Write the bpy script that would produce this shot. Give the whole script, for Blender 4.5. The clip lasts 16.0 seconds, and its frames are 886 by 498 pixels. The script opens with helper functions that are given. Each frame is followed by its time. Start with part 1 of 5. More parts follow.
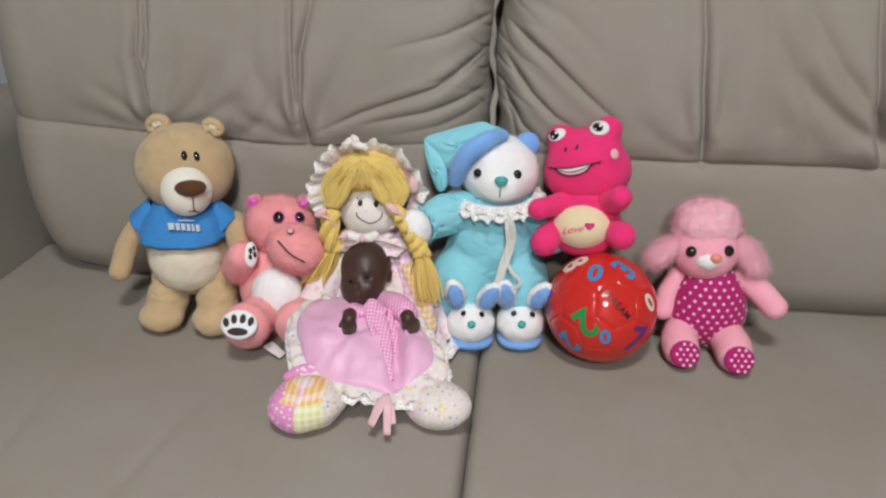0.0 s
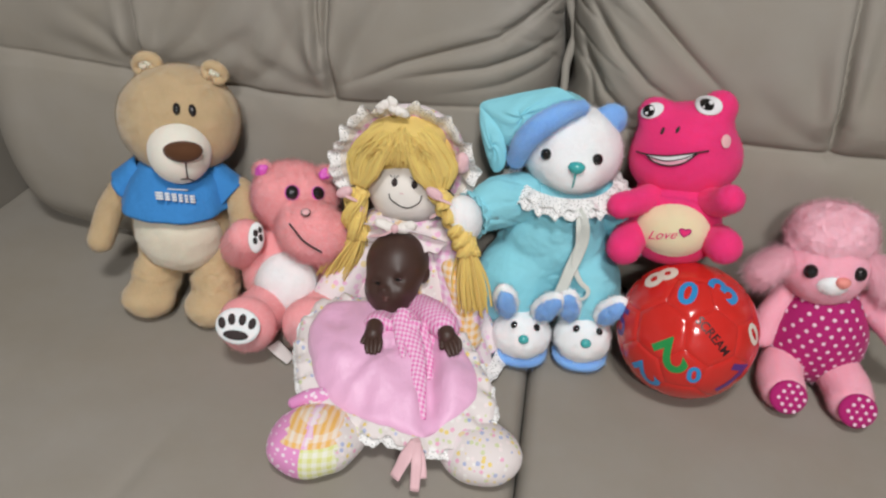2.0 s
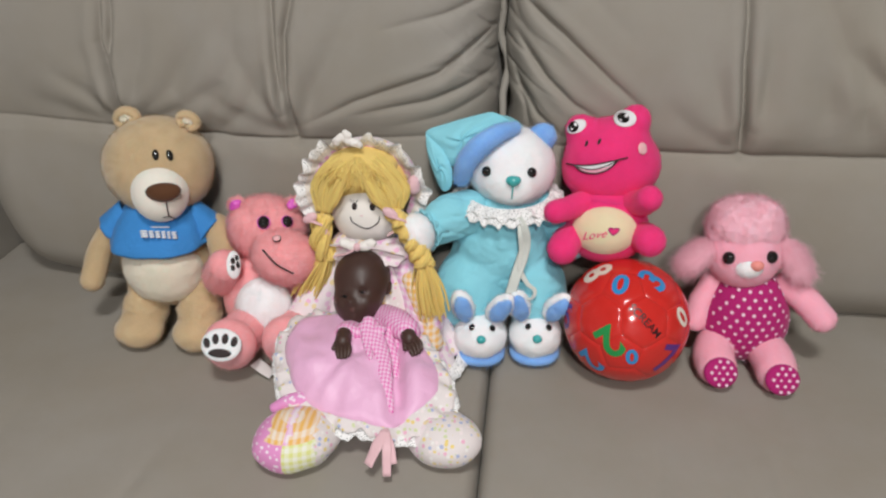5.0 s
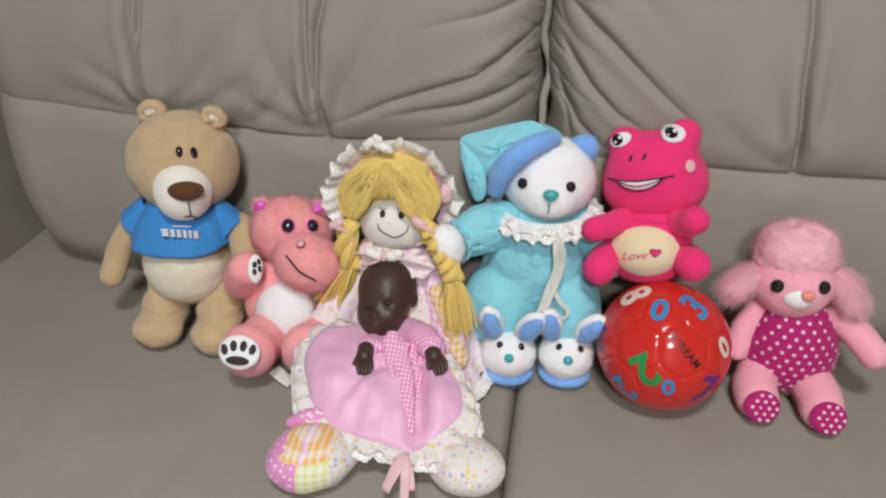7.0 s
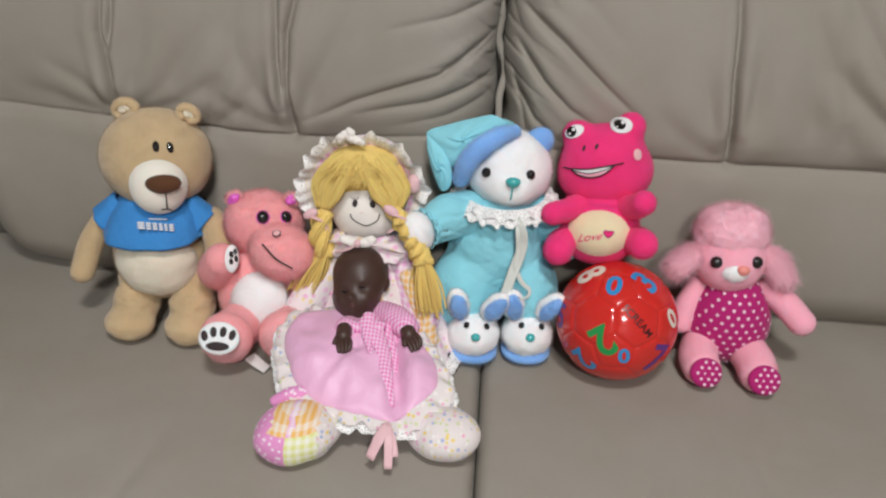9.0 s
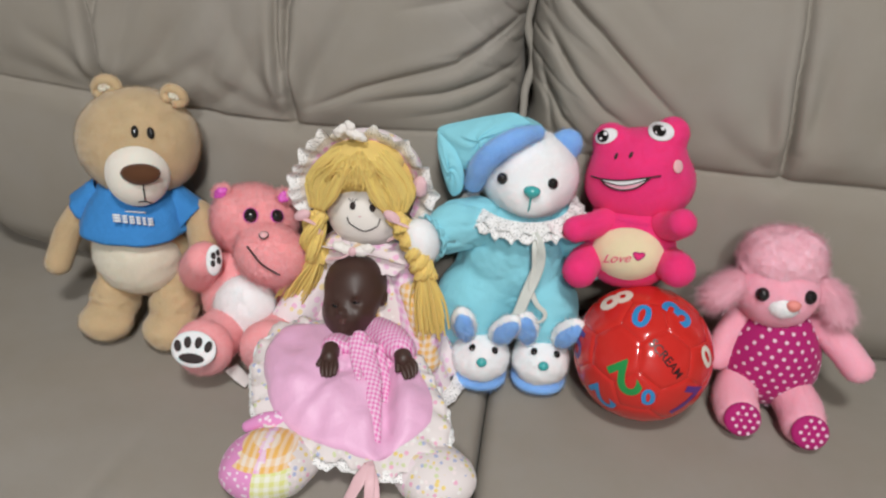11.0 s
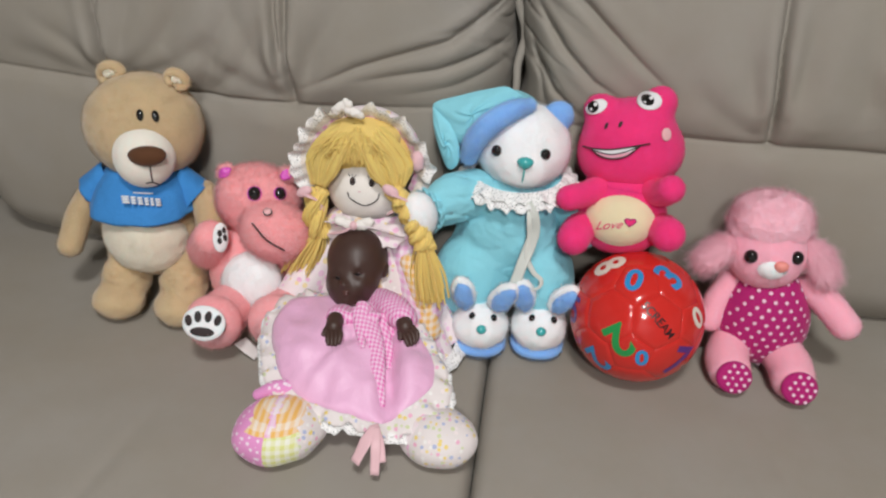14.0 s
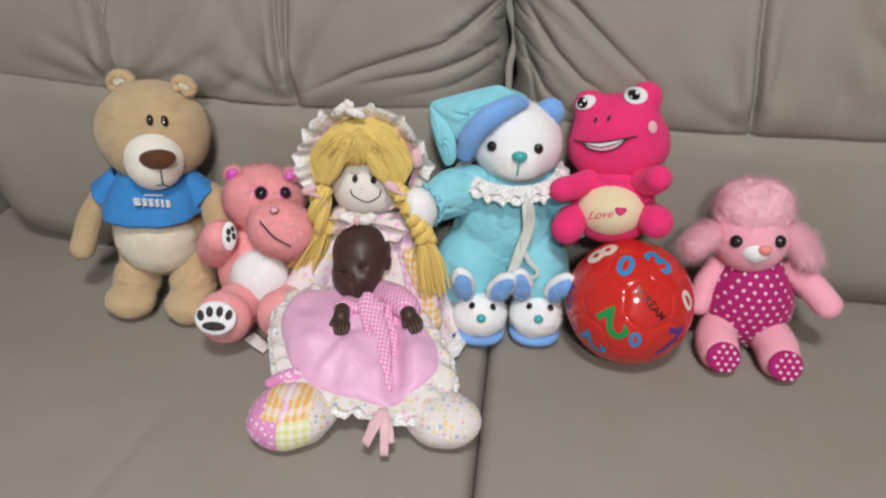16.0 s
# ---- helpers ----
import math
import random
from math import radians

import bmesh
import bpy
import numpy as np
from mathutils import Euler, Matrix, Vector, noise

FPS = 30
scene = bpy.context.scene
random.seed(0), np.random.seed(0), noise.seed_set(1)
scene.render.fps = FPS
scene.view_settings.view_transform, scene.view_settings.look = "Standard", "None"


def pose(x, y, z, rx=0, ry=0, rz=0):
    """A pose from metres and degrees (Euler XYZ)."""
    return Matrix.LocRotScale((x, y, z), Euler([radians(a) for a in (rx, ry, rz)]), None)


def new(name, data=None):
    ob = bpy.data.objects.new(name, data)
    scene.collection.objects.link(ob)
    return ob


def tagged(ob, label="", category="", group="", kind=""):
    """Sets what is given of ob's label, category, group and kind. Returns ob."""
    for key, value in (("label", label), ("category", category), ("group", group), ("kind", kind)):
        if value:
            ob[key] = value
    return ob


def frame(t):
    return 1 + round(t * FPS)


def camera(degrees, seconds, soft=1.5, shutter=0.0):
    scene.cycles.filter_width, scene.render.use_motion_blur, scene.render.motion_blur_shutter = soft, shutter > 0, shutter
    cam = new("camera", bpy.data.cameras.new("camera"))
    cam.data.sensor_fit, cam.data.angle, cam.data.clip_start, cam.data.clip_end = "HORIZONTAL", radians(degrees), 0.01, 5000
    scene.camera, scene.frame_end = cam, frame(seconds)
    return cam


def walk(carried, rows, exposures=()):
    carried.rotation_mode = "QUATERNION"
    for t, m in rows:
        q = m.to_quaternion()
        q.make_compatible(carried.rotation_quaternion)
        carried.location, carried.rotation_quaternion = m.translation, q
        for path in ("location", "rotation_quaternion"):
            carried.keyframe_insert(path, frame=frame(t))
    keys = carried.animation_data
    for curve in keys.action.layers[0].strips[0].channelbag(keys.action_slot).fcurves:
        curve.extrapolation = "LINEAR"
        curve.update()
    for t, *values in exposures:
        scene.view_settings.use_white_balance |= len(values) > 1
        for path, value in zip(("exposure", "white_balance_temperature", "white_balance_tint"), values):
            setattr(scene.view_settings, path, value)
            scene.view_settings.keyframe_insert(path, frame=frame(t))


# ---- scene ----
cam = camera(59.7, 16.0, soft=2.3)
METRES, EYE, TILT, LEAN, TURN = 1.08, 1.04, -25.0, 0.0, 6.5
ROWS = [
    (0.0, 0.0, 0.0, 0.0, 0.0, 0.0, -0.0),
    (0.5, -0.0216, 0.0448, 0.007, 0.25, -1.72, -1.83),
    (1.0, -0.021, 0.1178, 0.0583, 2.1, -3.45, -3.29),
    (1.5, -0.0104, 0.1646, 0.0689, 0.35, -4.81, -3.55),
    (2.0, -0.0325, 0.1982, 0.0787, 1.8, -6.31, -3.42),
    (2.5, -0.0387, 0.199, 0.0985, 2.38, -8.31, -3.6),
    (3.0, -0.0155, 0.2091, 0.0849, 1.14, -8.42, -2.54),
    (3.5, 0.0225, 0.1854, 0.1002, -0.47, -6.3, 0.36),
    (6.0, -0.0112, 0.0794, 0.0367, 1.31, -2.9, -0.19),
    (6.5, -0.0091, 0.131, 0.0607, 2.13, -4.52, -2.14),
    (7.0, 0.0017, 0.1494, 0.0839, 2.93, -4.34, -1.69),
    (7.5, 0.0004, 0.1513, 0.0793, 0.71, -3.28, -1.72),
    (8.0, -0.0469, 0.1163, 0.0469, -0.53, -4.04, -1.01),
    (8.5, -0.0494, 0.0823, 0.0452, -2.86, -2.5, -0.46),
    (11.0, -0.0101, 0.1942, 0.0797, 0.34, -4.45, -3.66),
    (11.5, -0.013, 0.1921, 0.0938, 0.58, -4.5, -3.3),
    (12.0, -0.0149, 0.2, 0.0873, -0.03, -5.85, -2.15),
    (12.5, -0.0189, 0.1927, 0.0839, 0.09, -5.99, -1.65),
    (13.0, -0.0085, 0.1827, 0.0886, 0.79, -5.57, -1.78),
    (13.5, 0.0031, 0.1883, 0.0816, 1.58, -5.74, -2.18),
    (14.0, -0.0018, 0.1667, 0.0718, 0.64, -5.81, -2.13),
    (14.5, -0.0133, 0.1395, 0.0491, -0.95, -6.27, -1.81),
    (15.0, -0.0126, 0.1181, 0.0504, -0.48, -5.38, -0.91),
    (15.5, -0.0029, 0.1263, 0.0553, -0.66, -4.84, -0.58),
    (16.0, -0.0098, 0.1281, 0.0547, -0.09, -4.92, -0.82),
]
walk(cam, [(t, pose(0, 0, EYE, TILT, LEAN, TURN) @ pose(METRES * x, METRES * y, METRES * z, 90 + pitch, roll, yaw)) for t, x, y, z, yaw, pitch, roll in ROWS])


# ---- light: a ceiling lamp above the sofa's front, an added unseen fill further in ----
def room_light(name, place, size, watts, color):
    lamp = bpy.data.lights.new(name, "AREA")
    lamp.shape, lamp.size, lamp.energy, lamp.color = "DISK", size, watts, color
    ob = new(name, lamp)
    ob.matrix_world = pose(*place)
    return ob


room_light("assumed_lamp_light", (0.05, -0.35, 2.46), 0.34, 30.0, (1.0, 0.995, 0.98))
# unseen fill, added to brighten the toys' fronts and the sofa back
room_light("assumed_lamp_light", (0.30, -1.80, 2.46), 0.36, 69.0, (1.0, 0.995, 0.98))
world = bpy.data.worlds.new("world")
scene.world = world
world.use_nodes = True
world.node_tree.nodes["Background"].inputs[0].default_value = (0.9, 0.95, 1.0, 1)
world.node_tree.nodes["Background"].inputs[1].default_value = 0.02
scene.view_settings.exposure = 0.0


# ---- materials ----
class Nodes:
    """A small builder for one node material."""

    def __init__(self, name, rough=0.8, sheen=0.0, spec=0.3):
        self.mat = bpy.data.materials.new(name)
        self.mat.use_nodes = True
        self.tree = self.mat.node_tree
        self.bsdf = self.tree.nodes["Principled BSDF"]
        self.bsdf.inputs["Roughness"].default_value = rough
        self.bsdf.inputs["Sheen Weight"].default_value = sheen
        self.bsdf.inputs["Sheen Roughness"].default_value = 0.4
        self.bsdf.inputs["Specular IOR Level"].default_value = spec
        self.coord = self.tree.nodes.new("ShaderNodeTexCoord")

    def add(self, kind, **values):
        node = self.tree.nodes.new(kind)
        for key, value in values.items():
            node.inputs[key.replace("_", " ")].default_value = value
        return node

    def link(self, a, b):
        self.tree.links.new(a, b)

    def noise(self, scale, detail=4.0, rough=0.55):
        node = self.add("ShaderNodeTexNoise", Scale=scale, Detail=detail, Roughness=rough)
        self.link(self.coord.outputs["Object"], node.inputs["Vector"])
        return node.outputs["Fac"]

    def math(self, op, a, b=0.0, c=0.0):
        node = self.tree.nodes.new("ShaderNodeMath")
        node.operation = op
        for slot, value in zip(node.inputs, (a, b, c)):
            if isinstance(value, (int, float)):
                slot.default_value = value
            else:
                self.link(value, slot)
        return node.outputs[0]

    def mix(self, fac, a, b):
        node = self.tree.nodes.new("ShaderNodeMix")
        node.data_type = "RGBA"
        for slot, value in ((node.inputs[0], fac), (node.inputs[6], a), (node.inputs[7], b)):
            if isinstance(value, tuple):
                slot.default_value = (*value, 1)
            elif isinstance(value, (int, float)):
                slot.default_value = value
            else:
                self.link(value, slot)
        return node.outputs[2]

    def axis(self, n):
        node = self.tree.nodes.new("ShaderNodeSeparateXYZ")
        self.link(self.coord.outputs["Object"], node.inputs[0])
        return node.outputs[n]

    def color(self, socket):
        self.link(socket, self.bsdf.inputs["Base Color"])

    def bump(self, height, strength, distance):
        node = self.add("ShaderNodeBump", Strength=strength, Distance=distance)
        self.link(height, node.inputs["Height"])
        self.link(node.outputs[0], self.bsdf.inputs["Normal"])


def shade(c, k):
    return tuple(min(1.0, v * k) for v in c)


def cloth(name, color, rough=0.85, sheen=0.3, grain=900.0, relief=0.35, depth=0.0006, patch=25.0, vary=0.16, spec=0.2, crumple=0.0, folds=0.6):
    """Cloth or plush: patchy at a hand's width, grainy at a thread's."""
    n = Nodes(name, rough, sheen, spec)
    soft, fine = n.noise(patch, 3), n.noise(grain, 3)
    wide = n.mix(soft, shade(color, 1 - vary), shade(color, 1 + vary))
    n.color(n.mix(n.math("MULTIPLY", fine, 0.45), wide, shade(color, 0.66)))
    if crumple:
        wave = n.noise(crumple, 3)
        n.bump(n.math("ADD", n.math("MULTIPLY", fine, 0.06), wave), folds, 0.006)
    else:
        n.bump(fine, relief, depth)
    return n.mat


def plush(name, color, vary=0.14, pile=430.0, sheen=0.35, deep=0.0012):
    """Short-pile plush: brushed patches, tufted grain and a soft bright rim."""
    n = Nodes(name, 0.9, sheen, 0.12)
    n.bsdf.inputs["Sheen Roughness"].default_value = 0.55
    n.bsdf.inputs["Subsurface Weight"].default_value = 0.5
    n.bsdf.inputs["Subsurface Radius"].default_value = (1.0, 0.7, 0.7)
    n.bsdf.inputs["Subsurface Scale"].default_value = 0.004
    patch, mid, fine = n.noise(26, 4, 0.6), n.noise(120, 3), n.noise(pile, 3, 0.7)
    c = n.mix(n.math("MULTIPLY_ADD", patch, 1.8, -0.4), shade(color, 1 - vary), shade(color, 1 + vary))
    c = n.mix(n.math("MULTIPLY", mid, 0.20), c, shade(color, 0.80))
    n.color(n.mix(n.math("MULTIPLY", fine, 0.14), c, shade(color, 0.80)))
    n.bump(n.math("ADD", fine, n.math("MULTIPLY", mid, 0.9)), 0.45, deep)
    return n.mat


def plain(name, color, rough=0.3, spec=0.5, metal=0.0):
    n = Nodes(name, rough, 0.0, spec)
    n.color(n.mix(n.noise(60, 3), shade(color, 0.88), shade(color, 1.08)))
    n.bsdf.inputs["Metallic"].default_value = metal
    return n.mat


def strands(name, color, vary=0.25, through_light=0.12):
    """Fur or yarn: each strand a little lighter or darker than the next."""
    n = Nodes(name, 0.75, 0.05, 0.12)
    info = n.tree.nodes.new("ShaderNodeNewGeometry")
    tone = n.mix(info.outputs["Random Per Island"], shade(color, 1 - vary), shade(color, 1 + vary))
    n.color(tone)
    # light also passes through the thin hairs
    glow, both = n.tree.nodes.new("ShaderNodeBsdfTranslucent"), n.tree.nodes.new("ShaderNodeMixShader")
    n.link(tone, glow.inputs["Color"])
    both.inputs[0].default_value = through_light
    n.link(n.bsdf.outputs[0], both.inputs[1])
    n.link(glow.outputs[0], both.inputs[2])
    n.link(both.outputs[0], n.tree.nodes["Material Output"].inputs["Surface"])
    return n.mat


def gingham(name, dark, light, size, axes=(0, 2)):
    n = Nodes(name, 0.85, 0.2, 0.2)
    waves = [n.math("GREATER_THAN", n.math("FRACT", n.math("MULTIPLY", n.axis(a), 1 / size)), 0.5) for a in axes]
    n.color(n.mix(n.math("MULTIPLY", n.math("ADD", *waves), 0.5), light, dark))
    n.bump(n.noise(1500), 0.25, 0.0004)
    return n.mat


def calico(name, ground, inks, size, fill=0.32):
    """Printed cotton: small round sprigs of several inks on a pale ground."""
    n = Nodes(name, 0.85, 0.2, 0.2)
    cells = n.add("ShaderNodeTexVoronoi", Scale=1 / size)
    n.link(n.coord.outputs["Object"], cells.inputs["Vector"])
    pick = n.tree.nodes.new("ShaderNodeSeparateColor")
    n.link(cells.outputs["Color"], pick.inputs[0])
    ink = inks[0]
    for k, other in enumerate(inks[1:], 1):
        ink = n.mix(n.math("GREATER_THAN", pick.outputs[0], k / len(inks)), ink, other)
    n.color(n.mix(n.math("LESS_THAN", cells.outputs["Distance"], fill), ground, ink))
    n.bump(n.noise(1500), 0.25, 0.0004)
    return n.mat


def lacework(name, color, size, hole=0.45):
    """Net with small round holes."""
    n = Nodes(name, 0.8, 0.2, 0.2)
    cells = n.add("ShaderNodeTexVoronoi", Scale=1 / size)
    n.link(n.coord.outputs["Object"], cells.inputs["Vector"])
    n.color(n.mix(n.noise(90, 3), shade(color, 0.92), shade(color, 1.05)))
    n.link(n.math("SUBTRACT", 0.92, n.math("MULTIPLY", n.math("LESS_THAN", cells.outputs["Distance"], 0.34), hole)), n.bsdf.inputs["Alpha"])
    n.bump(cells.outputs["Distance"], 0.4, 0.001)
    return n.mat


def pillow(outline, deep, n=10, fold=0.0, puff=0.5):
    """A soft flat cloth shape from its outline, thick in the middle, closed at the rim; it faces the front."""
    rim = spline([*outline, outline[0]], 5)[:-1]
    mid, k = rim.mean(0), len(rim)
    v, f = [], []
    for sign in (-1, 1):
        for i in range(n + 1):
            s = i / n
            for j in range(k):
                p = mid + (rim[j] - mid) * s
                h = deep * (1 - s ** 2) ** puff
                w = fold * math.sin(9 * s + 5.0 * j / k * 2 * math.pi) * (1 - s)
                v.append(p + np.array((0, sign * h + w, 0)))
    half = (n + 1) * k
    for i in range(n):
        for j in range(k):
            a, b = i * k + j, i * k + (j + 1) % k
            f.append((a, a + k, b + k, b))
            f.append((a + half, b + half, b + k + half, a + k + half))
    return v, f


def suede(name, color):
    """Microfibre upholstery: brushed patches, fine nap, soft sheen."""
    n = Nodes(name, 0.85, 0.04, 0.16)
    broad, mid, fine = n.noise(4, 5, 0.62), n.noise(30, 5, 0.65), n.noise(1400, 2)
    c = n.mix(n.math("SMOOTH_MIN", n.math("MULTIPLY_ADD", broad, 2.2, -0.6), 1.0, 0.2), tuple(v * k for v, k in zip(color, (0.93, 0.88, 0.78))), shade(color, 1.08))
    c = n.mix(n.math("MULTIPLY", mid, 0.30), c, shade(color, 0.80))
    n.color(n.mix(n.math("MULTIPLY", fine, 0.25), c, shade(color, 0.7)))
    n.bump(n.math("ADD", n.math("MULTIPLY", mid, 0.6), n.math("MULTIPLY", fine, 0.25)), 0.30, 0.0012)
    return n.mat


SOFA = suede("taupe_suede", (0.335, 0.310, 0.278))
TAN = plush("tan_plush", (0.60, 0.445, 0.265), 0.15)
CREAM = plush("cream_plush", (0.78, 0.71, 0.58), 0.09)
IVORY = plush("ivory_plush", (0.88, 0.83, 0.74), 0.05)
BROWN = cloth("brown_velvet", (0.115, 0.048, 0.022), sheen=0.3)
BLUE = cloth("blue_cotton", (0.055, 0.27, 0.66), sheen=0.1, grain=1400, crumple=50)
WHITE_PRINT = plain("white_print", (0.78, 0.80, 0.84), 0.6)
BLACK = plain("black_plastic", (0.012, 0.010, 0.010), 0.08, 0.6)
THREAD = plain("dark_thread", (0.03, 0.018, 0.018), 0.7)
CORAL = plush("coral_plush", (1.0, 0.41, 0.43), 0.05, 350, 0.1)
CORAL_FUR = strands("coral_fur", (1.0, 0.57, 0.59), 0.03, 0.35)
SNOW = plush("white_plush", (0.95, 0.94, 0.96), 0.05, 330, 0.3, 0.0022)
SNOW_FELT = cloth("white_felt", (0.88, 0.86, 0.88), vary=0.03, grain=1600)
SNOW_FUR = strands("white_fur", (0.98, 0.97, 0.98), 0.04, 0.5)
MAGENTA = plain("magenta_satin", (0.72, 0.10, 0.55), 0.35)
SKIN_CLOTH = cloth("cream_cotton", (0.94, 0.89, 0.84), vary=0.04, grain=1500, sheen=0.1)
YARN = strands("yellow_yarn", (1.0, 0.75, 0.26), 0.10, 0.35)
YARN_BASE = cloth("yellow_wool", (0.95, 0.66, 0.21))
LACE = lacework("white_lace", (0.92, 0.91, 0.90), 0.0025, 0.55)
SHEER = lacework("sheer_print", (0.84, 0.77, 0.70), 0.0021, 0.25)
PATCHES = calico("patch_print", (0.86, 0.76, 0.78), [(0.84, 0.50, 0.68), (0.85, 0.58, 0.74), (0.87, 0.74, 0.78), (0.86, 0.70, 0.40)], 0.010, 0.38)
SPRIGS = calico("sprig_print", (0.76, 0.69, 0.68), [(0.80, 0.42, 0.56), (0.80, 0.62, 0.22), (0.42, 0.46, 0.66), (0.84, 0.74, 0.74), (0.84, 0.80, 0.78), (0.62, 0.66, 0.40)], 0.0060, 0.36)
PINK_DOTS = calico("pink_dot_print", (0.76, 0.30, 0.58), [(0.86, 0.70, 0.80)], 0.0062, 0.3)
PINK_SQUARES = gingham("pink_squares", (0.80, 0.42, 0.66), (0.86, 0.74, 0.80), 0.0085)
ORANGE_CHECK = gingham("orange_check", (0.82, 0.47, 0.14), (0.84, 0.72, 0.62), 0.0075)
LIME_CHECK = gingham("lime_check", (0.70, 0.70, 0.28), (0.82, 0.81, 0.70), 0.0085)
PINK_CHECK = gingham("pink_check", (0.78, 0.18, 0.48), (0.86, 0.62, 0.76), 0.0042, (0, 1))
SATIN = cloth("pink_satin", (0.90, 0.50, 0.73), rough=0.42, sheen=0.5, relief=0.1, vary=0.12, patch=14, spec=0.4, crumple=30, folds=0.5)
PINK_RIBBON = cloth("pink_ribbon", (0.88, 0.56, 0.60), rough=0.45)
VINYL = plain("dark_vinyl", (0.062, 0.032, 0.025), 0.45, 0.4)
LIPS = plain("lip_vinyl", (0.10, 0.040, 0.033), 0.4)
AQUA = cloth("aqua_cotton", (0.29, 0.70, 0.81), sheen=0.15, grain=1500, vary=0.1, crumple=36)
SKY = plush("blue_plush", (0.24, 0.47, 0.90), 0.16, 330, 0.35, 0.0032)
TEAL = plain("teal_plastic", (0.06, 0.42, 0.42), 0.25)
CREAM_RIBBON = cloth("cream_ribbon", (0.74, 0.76, 0.71), rough=0.3)
HOT = plush("hot_pink_plush", (0.87, 0.045, 0.22), 0.08, 520, 0.12)
BELLY = plush("butter_plush", (0.84, 0.72, 0.48), 0.06, 520)
RED = plain("red_leather", (0.62, 0.028, 0.022), 0.14, 0.5)
INK_BLUE = plain("blue_ink", (0.03, 0.26, 0.58), 0.3)
INK_WHITE = plain("white_ink", (0.78, 0.72, 0.62), 0.3)
INK_GREEN = plain("green_ink", (0.02, 0.28, 0.07), 0.3)
INK_PURPLE = plain("purple_ink", (0.10, 0.025, 0.22), 0.3)
INK_BLACK = plain("black_ink", (0.03, 0.008, 0.01), 0.35)
SEAM = plain("dark_red_seam", (0.34, 0.010, 0.010), 0.5)
ROSE = plush("rose_plush", (1.0, 0.46, 0.57), 0.05, 480, 0.12)
PALE_ROSE = plush("pale_rose_plush", (1.0, 0.60, 0.69), 0.05, 300, 0.1)
BLUSH = plush("blush_plush", (0.90, 0.50, 0.52), 0.05)
ROSE_FUR = strands("rose_fur", (1.0, 0.62, 0.71), 0.03, 0.25)
BERRY = cloth("berry_cotton", (0.46, 0.02, 0.17), sheen=0.2, grain=1500, vary=0.08)
DOT = plain("white_dot", (0.84, 0.54, 0.68), 0.7)
PEACH = plain("peach_velvet", (0.86, 0.30, 0.26), 0.6)
PALE = cloth("pale_label", (0.82, 0.78, 0.76))
PAINT = cloth("wall_paint", (0.46, 0.48, 0.50), grain=300, sheen=0, relief=0.15, vary=0.04, patch=3)
CEILING_PAINT = cloth("ceiling_paint", (0.62, 0.61, 0.59), grain=300, sheen=0, relief=0.1, vary=0.03, patch=3)
FLOOR_TILE = plain("floor_tile", (0.20, 0.17, 0.14), 0.3)


# ---- builders ----
class Geo:
    """Gathers rings, balls and strips into one mesh."""

    def __init__(self):
        self.v, self.f, self.m, self.count, self.lie = [], [], [], 0, None

    def add(self, verts, faces, slot=0):
        verts = np.asarray(verts, float)
        self.v.append(verts)
        self.f.extend(tuple(i + self.count for i in face) for face in faces)
        self.m.extend([slot] * len(faces))
        self.count += len(verts)
        return self

    def verts(self):
        return np.concatenate(self.v)


def part(name, geo, materials, parent=None, label="", base=(0, 0, 0), smooth=True):
    """One mesh object, under a thing or a part, in the thing's own space."""
    me = bpy.data.meshes.new(name)
    me.from_pydata((geo.verts() - np.asarray(base, float)).tolist(), [], geo.f)
    for m in materials if isinstance(materials, (list, tuple)) else [materials]:
        me.materials.append(m)
    me.polygons.foreach_set("material_index", geo.m)
    me.polygons.foreach_set("use_smooth", [smooth] * len(geo.f))
    me.update()
    if geo.lie is not None:
        me.normals_split_custom_set_from_vertices(geo.lie.tolist())
    ob = new(name, me)
    if parent is not None:
        ob.parent = parent
    return tagged(ob, label)


FUZZ = {name: strands(name.replace("plush", "fuzz"), color, 0.02, 0.35) for name, color in (("tan_plush", (0.66, 0.50, 0.31)), ("hot_pink_plush", (0.98, 0.05, 0.26)), ("rose_plush", (1.0, 0.56, 0.65)), ("white_plush", (0.98, 0.97, 0.98)), ("cream_plush", (0.86, 0.80, 0.68)), ("blue_plush", (0.30, 0.55, 0.95)))}
PILE = {"tan_plush": 0.0036, "hot_pink_plush": 0.0027, "rose_plush": 0.0035, "white_plush": 0.0048, "cream_plush": 0.0030, "blue_plush": 0.0044}


class Thing:
    """An Empty at the thing's base, with parts made from world places."""

    def __init__(self, name, base, label, category, group=""):
        self.base = np.asarray(base, float)
        self.root = tagged(new(name), label, category, group)
        self.root.location = base

    def part(self, name, geo, materials, label="", under=None, smooth=True):
        ob = part(name, geo, materials, under or self.root, label, self.base, smooth)
        if materials in (TAN, HOT, ROSE, SNOW, CREAM, SKY) and len(geo.f) > 200:
            v = geo.verts()
            tri = np.array([(f[0], f[i], f[i + 1]) for f in geo.f for i in range(1, len(f) - 1)])
            area = np.linalg.norm(np.cross(v[tri[:, 1]] - v[tri[:, 0]], v[tri[:, 2]] - v[tri[:, 0]]), axis=1).sum() / 2
            part("fur", fur(v, geo.f, int(area * 1.9e5), PILE[materials.name], 0.00015, 0.10, 5, lift=0.75, ruffle=0.06), FUZZ[materials.name], under or ob, "", self.base)
        return ob


def turn(rx=0, ry=0, rz=0):
    return np.array(Euler([radians(a) for a in (rx, ry, rz)]).to_matrix())


VIEWPOINT = np.array((-0.03, 0.15, 1.03))  # close to the camera: eyes and prints are placed to fit its view


